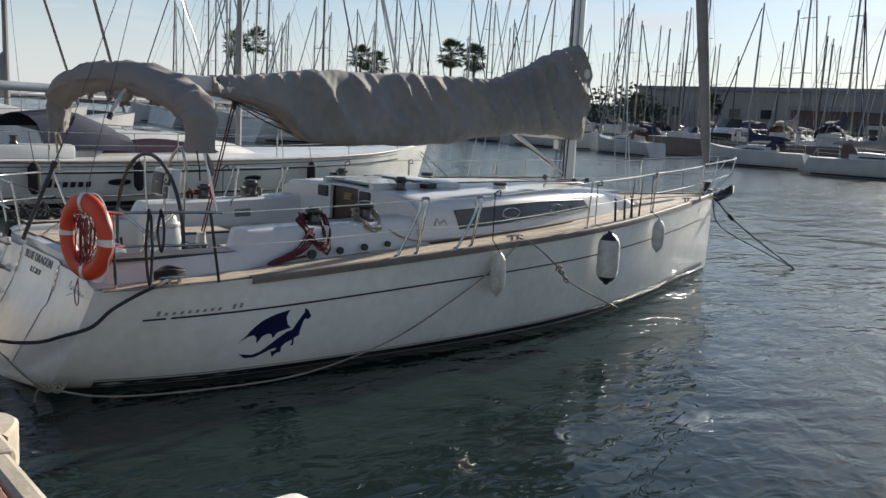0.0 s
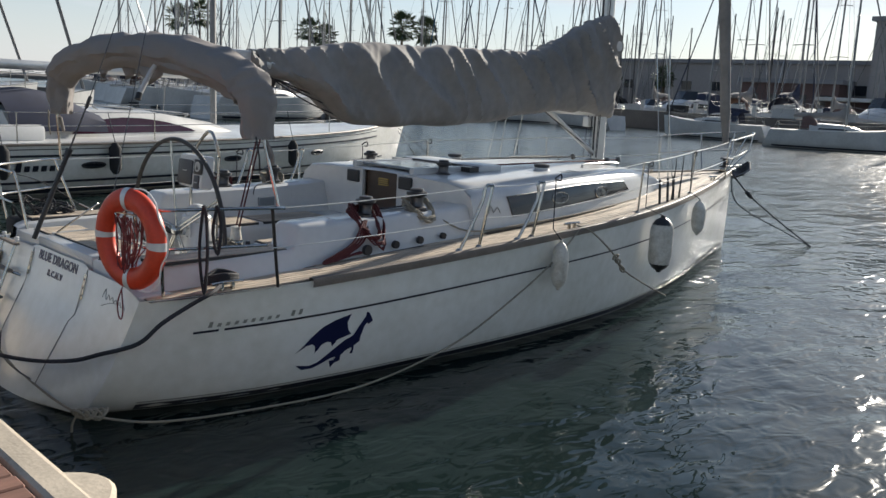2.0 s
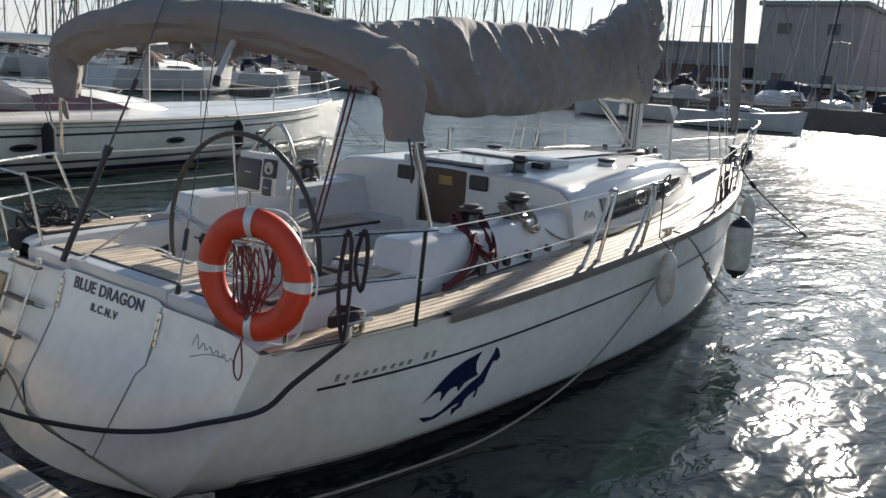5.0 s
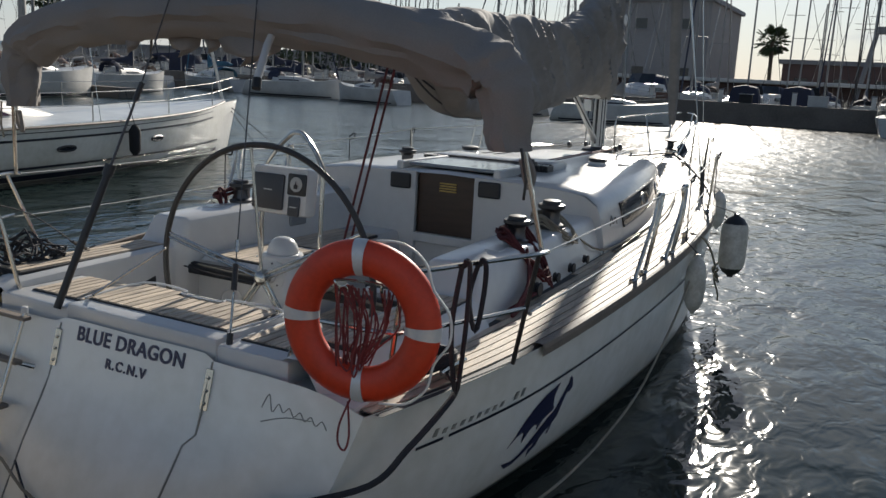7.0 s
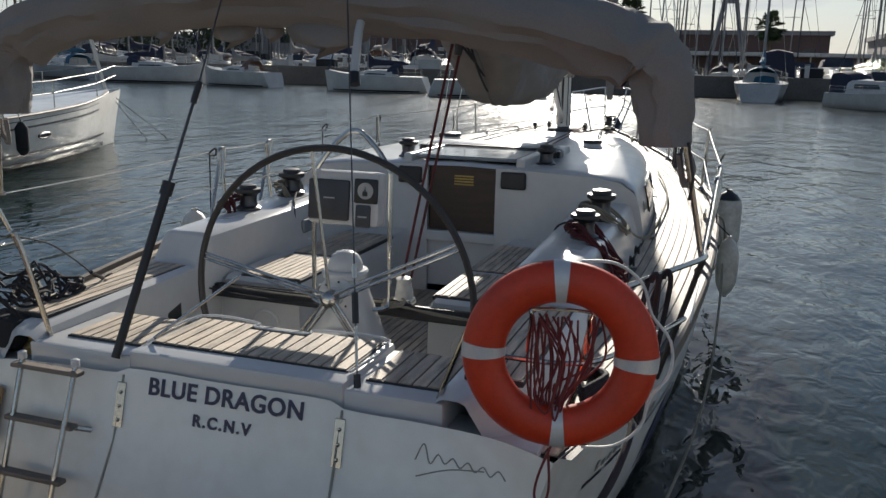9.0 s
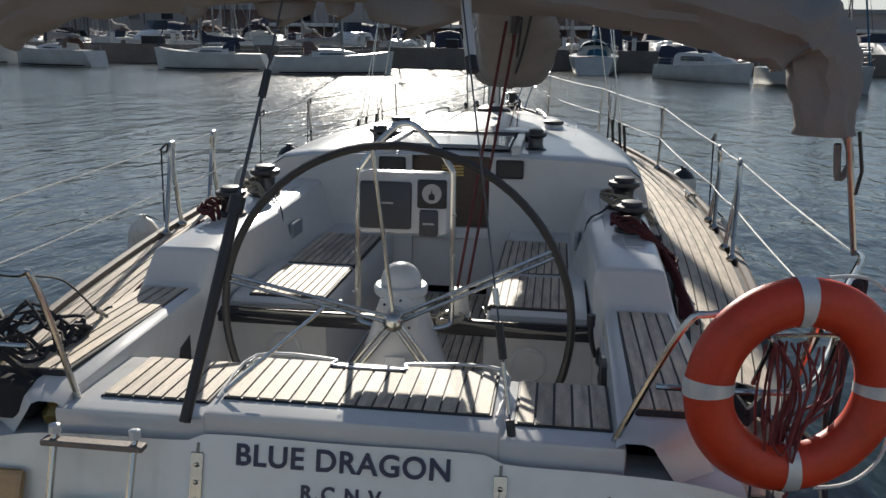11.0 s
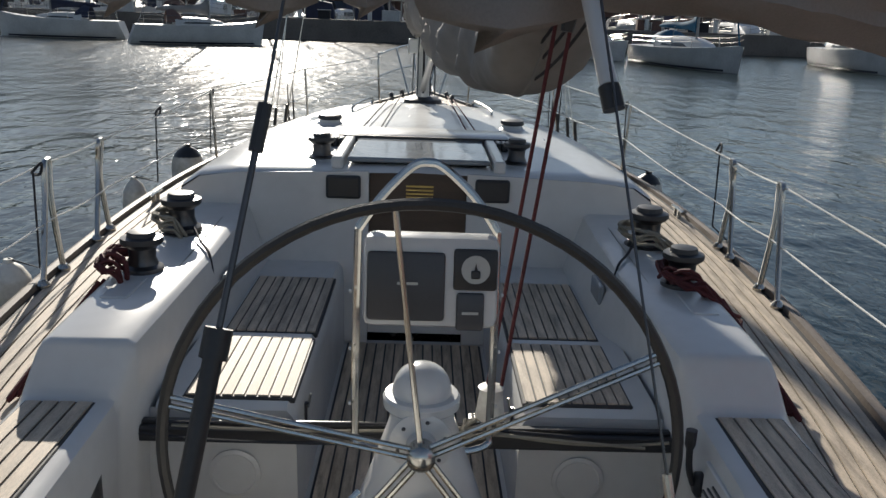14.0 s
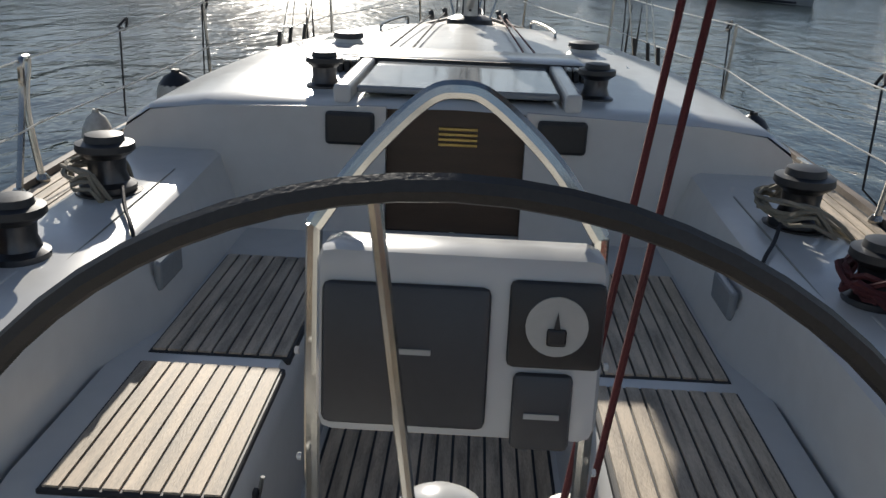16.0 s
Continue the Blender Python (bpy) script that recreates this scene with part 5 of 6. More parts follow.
fender(2.06, 6.0, 1.10, 0.50, 0.085, FENDER, FENDER, "fender", "slim off-white vinyl fender hung over the side")
fender(2.02, 7.97, 1.21, 0.66, 0.135, FENDER, BLACK, "fender", "large off-white fender with dark blue ends")
fender(1.52, 9.75, 1.24, 0.48, 0.09, FENDER, FENDER, "fender", "slim off-white vinyl fender hung over the side")
fender(-2.10, 4.82, 1.19, 0.62, 0.115, FENDER, FENDER, "fender", "ribbed off-white fender hung over the side")
fender(-2.09, 6.75, 1.26, 0.5, 0.09, FENDER, FENDER, "fender", "slim off-white vinyl fender hung over the side")
fender(-2.0, 7.85, 1.34, 0.66, 0.135, FENDER, BLACK, "fender", "large off-white fender with dark blue ends")

# ---- stern gear ----
lad = thing("boarding_ladder", "folded steel boarding ladder with wooden treads on the transom", "ladder")
for x in (-0.96, -0.66):
    part("ladder_rail", tube([transom_at(x, 1.06, 0.09), transom_at(x, 0.25, 0.09)], 0.0125, 8), STEEL, lad, smooth=True)
    part("rail_cap", lathe([(0.02, 0), (0.02, 0.03), (0.01, 0.035)], 10, at=Matrix.Translation(transom_at(x, 1.06, 0.09))), GELCOAT, lad)
    part("ladder_bracket", tube([transom_at(x, 0.80, 0.09), transom_at(x + 0.06, 0.74, 0.0)], 0.014, 8), STEEL, lad)
for z in (1.03, 0.80, 0.58, 0.36):
    bm = box(-1.0, -0.62, 0, 0.05, 0, 0.022, 0.006)
    bm.transform(Matrix.Translation(transom_at(0, z, 0.12)))
    part("tread", bm, TEAKRAIL, lad)
pad = thing("outboard_pad", "varnished wooden outboard pad on the transom", "outboard pad")
bm = box(-1.36, -1.10, 0, 0.03, -0.16, 0.10, 0.02)
bm.transform(Matrix.Translation(transom_at(0, 0.80, 0.06)) @ Matrix.Rotation(radians(-25), 4, "X"))
part("wood_plate", bm, WOODTAN, pad)
part("pad_bracket", tube([transom_at(-1.22, 0.78, 0.07), transom_at(-1.22, 0.70, 0.0)], 0.02, 8), STEEL, pad)
coil(-1.36, 2.45, 1.10, 0.17, 5, DARKROPE, "black_rope_coil", "black rope coiled on the aft corner of the deck", 0.0, 1, 0.009, 21, pile=0.12)
coil(-1.33, 2.30, 1.16, 0.15, 4, DARKROPE, "black_rope_coil", "black rope coiled on the aft corner of the deck", 0.06, -1, 0.008, 22, pile=0.16)
bag = thing("gear_bag", "small black fabric bag on the aft deck corner", "bag")
part("bag_body", box(-1.42, -1.16, 2.02, 2.22, 0.98, 1.14, 0.04), BAGBLACK, bag, smooth=True)
part("bag_strap", tube(smooth_path([(-1.4, 2.1, 1.12), (-1.3, 2.06, 1.24), (-1.18, 2.1, 1.12)], 5), 0.012, 6), BAGBLACK, bag)
horn = thing("brass_fitting", "small yellow brass fitting on the aft deck", "fitting")
part("fitting_body", lathe([(0.05, 0.985), (0.055, 1.02), (0.03, 1.05), (0.035, 1.07)], 14, at=Matrix.Translation((-1.08, 2.07, 0.0))), BRASS, horn, smooth=True)
part("fitting_cap", lathe([(0.04, 1.07), (0.04, 1.085), (0.02, 1.09)], 14, at=Matrix.Translation((-1.08, 2.07, 0.0))), BRASS, horn, smooth=True)

hung = thing("hung_rope", "dark rope hung in loops over the stern rail", "rope")
for k, (x, y, zl) in enumerate(((1.76, 2.26, 1.0), (1.80, 2.34, 1.28))):
    part("rope_loop", tube(smooth_path([(x + 0.02, y, 1.59), (x + 0.035, y - 0.01, 1.62), (x + 0.05, y, 1.58), (x + 0.035, y + 0.02, (1.59 + zl) / 2), (x + 0.01, y + 0.01, zl), (x - 0.02, y - 0.01, (1.59 + zl) / 2), (x + 0.01, y, 1.59)], 5), 0.012, 6), DARKROPE, hung, smooth=True)
moor = thing("mooring_line", "heavy black mooring rope from the quarter cleat", "mooring rope")
part("rope_run", tube(smooth_path([(1.52, 2.58, 1.02), (1.64, 2.46, 1.0), (1.735, 2.34, 0.985), (1.74, 2.18, 0.925), (1.69, 1.99, 0.81), (1.58, 1.87, 0.66), (1.24, 1.74, 0.52), (1.0, 1.66, 0.43), (0.66, 1.54, 0.36), (0.28, 1.42, 0.325), (-0.1, 1.32, 0.315), (-0.7, 1.14, 0.36), (-1.5, 0.90, 0.50), (-2.3, 0.66, 0.70), (-2.6, 0.55, 0.80)], 5), 0.0155, 8), DARKROPE, moor, smooth=True)
for k in range(5):
    part("cleat_turn", tube(smooth_path([(1.52, 2.42, 1.0 + 0.012 * k), (1.60, 2.54, 1.03 + 0.012 * k), (1.54, 2.68, 1.0 + 0.012 * k), (1.48, 2.55, 1.04 + 0.012 * k), (1.52, 2.42, 1.0 + 0.012 * k)], 4), 0.014, 6), DARKROPE, moor, smooth=True)
grey = thing("grey_stern_line", "grey rope knotted at the waterline and hanging along the hull", "mooring rope")
knot = Vector((1.30, 1.56, 0.14))
part("rope_run", tube(smooth_path([tuple(knot)] + [(1.55, 2.0, 0.05), (1.72, 2.8, 0.02), (1.88, 3.7, 0.06), (2.0, 4.6, 0.28), (2.03, 5.4, 0.62), (2.02, 6.0, 0.92), (1.95, 6.45, 1.17)], 8), 0.009, 6), BEIGEROPE, grey, smooth=True)
rnd = random.Random(5)
for k in range(7):
    a = rnd.uniform(0, 6)
    part("knot_turn", tube([knot + Vector((0.01 * k + 0.03 * math.cos(a + t), 0.025 * k + 0.035 * math.sin(t), 0.035 * math.sin(a + t) - 0.003 * k)) for t in frange(0, 5.6, 10)], 0.011, 6, closed=True), BEIGEROPE, grey, smooth=True)
part("loose_end", tube(smooth_path([tuple(knot), (1.27, 1.53, 0.06), (1.26, 1.53, -0.05)], 4), 0.009, 6), BEIGEROPE, grey)
part("rope_run", tube(smooth_path([tuple(knot), tuple(transom_at(0.7, 0.12, 0.03)), tuple(transom_at(-0.2, 0.2, 0.03)), (-0.9, 1.55, 0.42), (-2.0, 0.55, 0.62)], 6), 0.009, 6), BEIGEROPE, grey, smooth=True)
spring = thing("grey_spring_line", "grey rope looped down from the midship cleat to the water", "mooring rope")
part("rope_run", tube(smooth_path([(1.88, 6.48, 1.19), (1.99, 6.62, 1.12), (2.02, 7.0, 0.86), (1.99, 7.25, 0.66), (1.93, 7.9, 0.38), (1.84, 8.5, 0.16)], 6), 0.010, 6), BEIGEROPE, spring, smooth=True)
for k in range(4):
    part("knot_turn", tube([Vector((2.02, 7.05 + 0.05 * k, 0.82 - 0.05 * k)) + Vector((0.02 * math.cos(t), 0.04 * math.sin(t), 0.03 * math.cos(t + k))) for t in frange(0, 5.6, 9)], 0.011, 6, closed=True), BEIGEROPE, spring, smooth=True)
bowl = thing("bow_mooring_lines", "dark mooring ropes from the bow down into the water", "mooring rope")
part("rope_run", tube(smooth_path([(0.05, 13.62, 1.32), (0.25, 13.95, 0.95), (0.55, 14.5, 0.52), (1.0, 15.3, -0.05)], 6), 0.012, 6), DARKROPE, bowl, smooth=True)
part("rope_run", tube(smooth_path([(0.05, 13.62, 1.25), (0.1, 13.9, 0.75), (0.7, 14.9, 0.2), (0.95, 15.4, -0.05)], 6), 0.010, 6), DARKROPE, bowl, smooth=True)
part("rope_knot", tube([(0.22, 13.9, 1.0), (0.28, 13.99, 0.9)], 0.035, 8), DARKROPE, bowl)
rods = thing("whip_antennas", "two thin dark rods standing by the shrouds", "rod")
for x, y in ((1.38, 9.25), (1.34, 9.5)):
    part("rod", tube([(x, y, sheer(y)), (x + 0.02, y, sheer(y) + 0.55)], [0.014, 0.004], 6), BLACK, rods)
for x in (-1.35, -1.30):
    part("rod", tube([(x, 9.3, sheer(9.3)), (x - 0.02, 9.3, sheer(9.3) + 0.5)], [0.014, 0.004], 6), BLACK, rods)

# ---- pontoon ----
DZ, DE = 0.80, 0.62
pontoon = tagged(part("pontoon_edge", box(-14, 4.15, DE - 0.16, DE, DZ - 0.5, DZ, 0.03), CONCRETE), "sun-bleached concrete edge beam of the pontoon", "pontoon", kind="structure")
deck = tagged(part("pontoon_deck", box(-14, 14, -3.2, DE - 0.162, DZ - 0.5, DZ - 0.05), CONCRETE), "pontoon deck under wooden boards", "pontoon", kind="structure")
tagged(part("pontoon_edge", box(4.152, 14, DE - 0.16, DE - 0.04, DZ - 0.5, DZ, 0.03), CONCRETE), "sun-bleached concrete edge beam of the pontoon", "pontoon", kind="structure")
bumper = thing("pontoon_corner", "rounded beige moulded corner piece on the pontoon edge", "pontoon fitting")
secs = []
for t in frange(0, 1, 9):
    x = 3.50 + 0.40 * t
    w = 0.11 * math.sin(math.pi * min(1, max(0.0, t)) ** 0.8) + 0.02
    secs.append([(x, DE - 0.02, DZ - 0.25), (x, DE + w, DZ - 0.25), (x, DE + w, DZ - 0.03), (x, DE + w - 0.02, DZ - 0.012), (x, DE - 0.02, DZ - 0.006)])
part("moulding", loft(secs), CONCRETE, bumper, smooth=True)
bollard = thing("dock_cleat", "black cast dock cleat on the pontoon edge", "dock cleat")
part("base", box(1.52, 1.82, DE - 0.36, DE - 0.20, DZ - 0.01, DZ + 0.03, 0.012), BLACK, bollard, smooth=True)
part("horn", tube(smooth_path([(1.46, DE - 0.28, DZ + 0.10), (1.56, DE - 0.28, DZ + 0.115), (1.78, DE - 0.28, DZ + 0.115), (1.88, DE - 0.28, DZ + 0.10)], 4), 0.028, 8), BLACK, bollard, smooth=True)
for x in (1.60, 1.74):
    part("leg", box(x - 0.03, x + 0.03, DE - 0.31, DE - 0.25, DZ + 0.02, DZ + 0.11, 0.01), BLACK, bollard)
floatw = thing("finger_float", "white rounded end of a finger float", "float")
part("float_body", box(5.08, 5.85, 0.62, 1.62, -0.1, 0.72, 0.10, seg=4), FLOATWHITE, floatw, smooth=True)

# ---- other boats ----
def boat_lines(L, B, fb):
    def w(t):
        return B / 2 * table(t, [(0, 0.74), (0.15, 0.90), (0.4, 1.0), (0.6, 0.94), (0.78, 0.68), (0.9, 0.36), (1.0, 0.01)])
    def s(t):
        return fb * table(t, [(0, 0.88), (0.4, 0.90), (0.8, 1.02), (1.0, 1.18)])
    return w, s


def hull_mesh(L, B, fb, n=18):
    w, s = boat_lines(L, B, fb)
    secs = []
    for t in frange(0, 1, n):
        y = t * L
        half = [(w(t) * f, y + (0.06 * L * (t - 0.9) * 5 * k if t > 0.9 else 0) - (0.35 * fb * (1 - k) if t < 0.001 else 0), z) for f, z, k in ((0.0, -0.3, 0), (0.62, -0.12, 0.05), (0.80, 0.06, 0.1), (0.9, s(t) * 0.4, 0.4), (0.97, s(t) * 0.75, 0.75), (1.0, s(t), 1))]
        secs.append([(-x, yy, z) for x, yy, z in half[::-1]] + half[1:])
    bm = loft(secs)
    bm.faces.new([bm.verts.new(p) for p in secs[0]])
    bmesh.ops.recalc_face_normals(bm, faces=bm.faces[:])
    return bm


def deck_mesh(L, B, fb, n=14):
    w, s = boat_lines(L, B, fb)
    bm = loft([[(-w(t) * 0.99, t * L, s(t)), (0, t * L, s(t) + 0.05), (w(t) * 0.99, t * L, s(t))] for t in frange(0, 0.99, n)])
    bmesh.ops.recalc_face_normals(bm, faces=bm.faces[:])
    return bm


def house_mesh(y0, y1, w0, w1, z0, h):
    secs = []
    for t in (0.0, 0.08, 0.3, 0.6, 0.85, 1.0):
        y, w = y0 + (y1 - y0) * t, w0 + (w1 - w0) * t
        hh = h * table(t, [(0, 0.96), (0.3, 1.0), (0.6, 0.9), (0.85, 0.55), (1, 0.04)])
        secs.append([(-w, y, z0), (-w * 0.93, y, z0 + hh * 0.6), (-w * 0.78, y, z0 + hh * 0.95), (0, y, z0 + hh * 1.05), (w * 0.78, y, z0 + hh * 0.95), (w * 0.93, y, z0 + hh * 0.6), (w, y, z0)])
    bm = loft(secs)
    bm.faces.new([bm.verts.new(p) for p in secs[0]])
    bmesh.ops.recalc_face_normals(bm, faces=bm.faces[:])
    return bm


def rail_parts(t, L, B, fb, h=0.6, count=6):
    w, s = boat_lines(L, B, fb)
    for side in (1, -1):
        tops = []
        for k in range(count):
            f = 0.06 + 0.84 * k / (count - 1)
            x = side * w(f) * 0.94
            part("stanchion", tube([(x, f * L, s(f)), (x, f * L, s(f) + h)], 0.014, 5), STEEL, t)
            tops.append((x, f * L, s(f) + h))
        tops.append((0, L * 1.02, s(1) + h + 0.05))
        part("lifeline", tube(tops, 0.008, 4), STEEL, t)
        part("lifeline", tube([(x, y, z - h * 0.45) for x, y, z in tops], 0.008, 4), STEEL, t)


def sailboat(label, L, B, fb, hullmat, covermat, mast_h, winmat=WINDOWDARK, hood=None, detail=False, at=None, group="moored boats"):
    t = thing("moored_sailboat", label, "sailboat", group, at=at)
    w, s = boat_lines(L, B, fb)
    part("hull", hull_mesh(L, B, fb), hullmat, t, smooth=True)
    part("deck", deck_mesh(L, B, fb), GELCOAT if detail else FARWHITE, t)
    z0 = s(0.4)
    part("cabin", house_mesh(0.30 * L, 0.74 * L, B * 0.34, B * 0.15, z0, 0.06 * L) if not detail else house_mesh(4.3, 10.8, 1.36, 0.72, z0 - 0.02, 0.64), FARWHITE, t, smooth=True)
    for side in (1, -1):
        part("boot_stripe", loft([[(side * (w(f) * table(f, [(0, 0.8), (1, 0.82)]) + 0.012), f * L, 0.05) for f in frange(0.02, 0.93, 10)], [(side * (w(f) * 0.845 + 0.014), f * L, 0.16) for f in frange(0.02, 0.93, 10)]]), STRIPE, t)
        if not detail:
            part("cabin_window", loft([[(side * (B * 0.34 - (f - 0.3) / 0.44 * B * 0.19) * 0.975 + side * 0.012, f * L, z0 + 0.10) for f in frange(0.36, 0.60, 6)], [(side * (B * 0.34 - (f - 0.3) / 0.44 * B * 0.19) * 0.93 + side * 0.014, f * L, z0 + 0.026 * L) for f in frange(0.38, 0.56, 6)]]), winmat, t)
    m0 = 0.58 * L
    part("mast", tube([(0, m0, z0), (0, m0 - 0.15, mast_h)], [0.085, 0.06], 8), SPAR, t, smooth=True)
    for f, z in ((0.14, mast_h * 0.42), (0.11, mast_h * 0.68)):
        part("spreader", tube([(-f * B * 1.6, m0 - 0.2, z), (0, m0, z + 0.05), (f * B * 1.6, m0 - 0.2, z)], 0.025, 5), SPAR, t)
    part("forestay", tube([(0, L * 0.99, s(1)), (0, m0, mast_h * 0.97)], 0.05, 6), covermat if covermat is not FARWHITE else CANVAS, t)
    part("backstay", tube([(0, 0.02 * L, s(0)), (0, m0 - 0.1, mast_h)], 0.012, 4), STEEL, t)
    for side in (1, -1):
        part("shroud", tube([(side * w(0.55) * 0.95, m0 - 0.1, s(0.55)), (side * 0.22 * B, m0 - 0.2, mast_h * 0.42), (0, m0 - 0.1, mast_h * 0.95)], 0.011, 4), STEEL, t)
    bz = z0 + 0.085 * L + 0.25 if not detail else 2.6
    if detail:
        part("boom", tube([(0, m0 - 0.12, bz), (0, 2.9, bz + 0.02)], 0.11, 10), ALU, t, smooth=True)
    secs = []
    for q in frange(0, 1, 9):
        y = m0 - 0.1 - q * 0.40 * L
        r1, r2 = 0.14 + 0.05 * math.sin(q * 9), table(q, [(0, 0.62), (0.15, 0.3), (0.9, 0.16), (1, 0.08)])
        secs.append([(r1 * math.cos(a), y, bz + r2 * (0.4 + math.sin(a))) for a in frange(0, 2 * math.pi * 9 / 10, 10)])
    if not detail:
        part("boom_cover", loft(secs, close=True, caps=True), covermat, t, smooth=True)
    if hood is not None:
        secs = []
        for q in frange(0, 1, 6):
            y = 0.24 * L + q * 0.12 * L
            hh = table(q, [(0, 0.9), (0.5, 1.0), (1, 0.55)]) * (0.92 if detail else 0.9)
            secs.append([(B * 0.30 * math.cos(a), y, z0 + hh * math.sin(a) ** 0.7 + 0.1) for a in frange(0.02, 3.12, 10)])
        bm = loft(secs)
        part("spray_hood", bm, hood, t, smooth=True)
    rail_parts(t, L, B, fb)
    return t


def motorboat(label, L, B, fb, covermat, at=None):
    t = thing("moored_motorboat", label, "motorboat", "moored boats", at=at)
    w, s = boat_lines(L, B, fb)
    part("hull", hull_mesh(L, B, fb), FARWHITE, t, smooth=True)
    part("deck", deck_mesh(L, B, fb), FARWHITE, t)
    part("cabin", house_mesh(0.25 * L, 0.85 * L, B * 0.38, B * 0.2, s(0.4), 0.11 * L), FARWHITE, t, smooth=True)
    for side in (1, -1):
        part("cabin_window", loft([[(side * (B * 0.375 - q * B * 0.1), (0.34 + 0.25 * q) * L, s(0.4) + 0.04 * L) for q in (0, 0.5, 1)], [(side * (B * 0.365 - q * B * 0.1), (0.34 + 0.22 * q) * L, s(0.4) + 0.075 * L) for q in (0, 0.5, 1)]]), WINDOWDARK, t)
    part("canopy", house_mesh(0.04 * L, 0.36 * L, B * 0.36, B * 0.34, s(0.2), 0.17 * L), covermat, t, smooth=True)
    part("windscreen", loft([[(-B * 0.3, 0.52 * L, s(0.5) + 0.1 * L), (0, 0.58 * L, s(0.5) + 0.1 * L), (B * 0.3, 0.52 * L, s(0.5) + 0.1 * L)], [(-B * 0.26, 0.46 * L, s(0.5) + 0.17 * L), (0, 0.5 * L, s(0.5) + 0.17 * L), (B * 0.26, 0.46 * L, s(0.5) + 0.17 * L)]]), WINDOWDARK, t)
    rail_parts(t, L, B, fb, 0.45, 5)
    return t


# the next yacht along, on the far side of an empty berth
NB = Matrix.Translation((-12.55, 4.9, 0)) @ Matrix.Rotation(radians(8.5), 4, "Z") @ Matrix.Translation((0, -4.0, 0))
NL, NBM, NFB = 18.0, 4.5, 1.24
nb = sailboat("long white sailing yacht with dark stripes and tinted windows", NL, NBM, NFB, HULLWHITE, ALU, 21.0, PURPLE, NAVYCOVER, True, NB, "")
w, s = boat_lines(NL, NBM, NFB)


def nb_side(f, z, off=0.012):
    """A place on the neighbour's topsides facing the moored yacht."""
    return Vector((w(f) * table(z / s(f), [(0.0, 0.80), (0.4, 0.9), (0.75, 0.97), (1, 1.0)]) + off, f * NL, z))


for z, h in ((0.83, 0.045), (0.98, 0.018), (0.27, 0.05)):
    fs = frange(0.03, 0.97, 26)
    part("hull_stripe", loft([[nb_side(f, z * s(f) / s(0.4)) for f in fs], [nb_side(f, z * s(f) / s(0.4) + h) for f in fs]]), STRIPE, nb)
fs = frange(0.03, 0.98, 26)
part("gunwale_strip", tube([nb_side(f, s(f) - 0.03, 0.01) for f in fs], 0.028, 6), TEAKRAIL, nb, smooth=True)
for f in (0.315, 0.52, 0.70):
    zz = 0.56 * s(f)
    part("hull_port", tube([nb_side(f + 0.26 / NL * math.cos(a), zz + 0.055 * math.sin(a), 0.012) for a in frange(0, 5.9, 14)], 0.022, 6, closed=True), BLACK, nb, "oval dark hull port")
    part("port_pane", loft([[nb_side(f + q / NL, zz + d * 0.05 * math.sqrt(max(0.0, 1 - (q / 0.26) ** 2)), 0.016) for q in frange(-0.25, 0.25, 9)] for d in (-1, 1)]), SMOKED, nb)
for f, z in ((0.333, 1.10), (0.625, 1.06), (0.205, 1.08)):
    part("black_fender", lathe([(0.05, z - 0.66), (0.12, z - 0.56), (0.13, z - 0.12), (0.05, z)], 12, at=Matrix.Translation((w(f) + 0.13, f * NL, 0))), BAGBLACK, nb, smooth=True)
    part("fender_line", tube([(w(f) + 0.13, f * NL, z), (w(f) * 0.95, f * NL, s(f) + 0.6)], 0.01, 4), DARKROPE, nb)
for k in range(6):
    part("name_bar", prism([(4.05 + k * 0.17, 0.52), (4.16 + k * 0.17, 0.52), (4.16 + k * 0.17, 0.64 if k else 0.72), (4.05 + k * 0.17, 0.64 if k else 0.72)], lambda u, v, q: nb_side(u / NL, v, 0.012 + q), 0.004), STRIPE, nb)
for side in (1, -1):
    # swept tinted window, pointed at both ends
    lo, hi = [], []
    for q in frange(0, 1, 14):
        y = 5.7 + 3.5 * q
        x = side * (table((y - 4.3) / 6.5, [(0, 1.36), (1, 0.72)]) * 0.965 + 0.02)
        lo.append((x, y, 1.20 + 0.03 * q))
        hi.append((x * (0.985 - 0.03 * math.sin(math.pi * q)), y, 1.205 + 0.03 * q + 0.34 * math.sin(math.pi * q ** 0.75) ** 0.8))
    part("swept_window", loft([lo, hi]), PURPLE, nb, "long swept tinted cabin window")
    part("coaming", box(side * 1.5 - 0.14, side * 1.5 + 0.14, 1.2, 4.9, 1.05, 1.42, 0.08), GELCOAT, nb, smooth=True)
    part("deck_winch", lathe([(0.10, 1.42), (0.07, 1.47), (0.07, 1.56), (0.10, 1.6)], 12, at=Matrix.Translation((side * 1.5, 3.6, 0))), DRUM, nb, smooth=True)
    part("roof_rail", tube(smooth_path([(side * 0.75, 6.6, 1.72), (side * 0.74, 6.65, 1.80), (side * 0.62, 9.0, 1.66), (side * 0.62, 9.05, 1.58)], 4), 0.014, 6), STEEL, nb, smooth=True)
part("arch", tube(smooth_path([(-1.75, 2.4, 1.2), (-1.7, 2.3, 2.1), (-1.2, 2.2, 2.45), (0, 2.15, 2.52), (1.2, 2.2, 2.45), (1.7, 2.3, 2.1), (1.75, 2.4, 1.2)], 5), 0.02, 8), STEEL, nb, smooth=True)
for y in (7.6, 8.6):
    part("roof_hatch", box(-0.27, 0.27, y - 0.25, y + 0.25, 1.70 - 0.09 * (y - 7.6), 1.78 - 0.09 * (y - 7.6), 0.02), PANEGREY, nb)
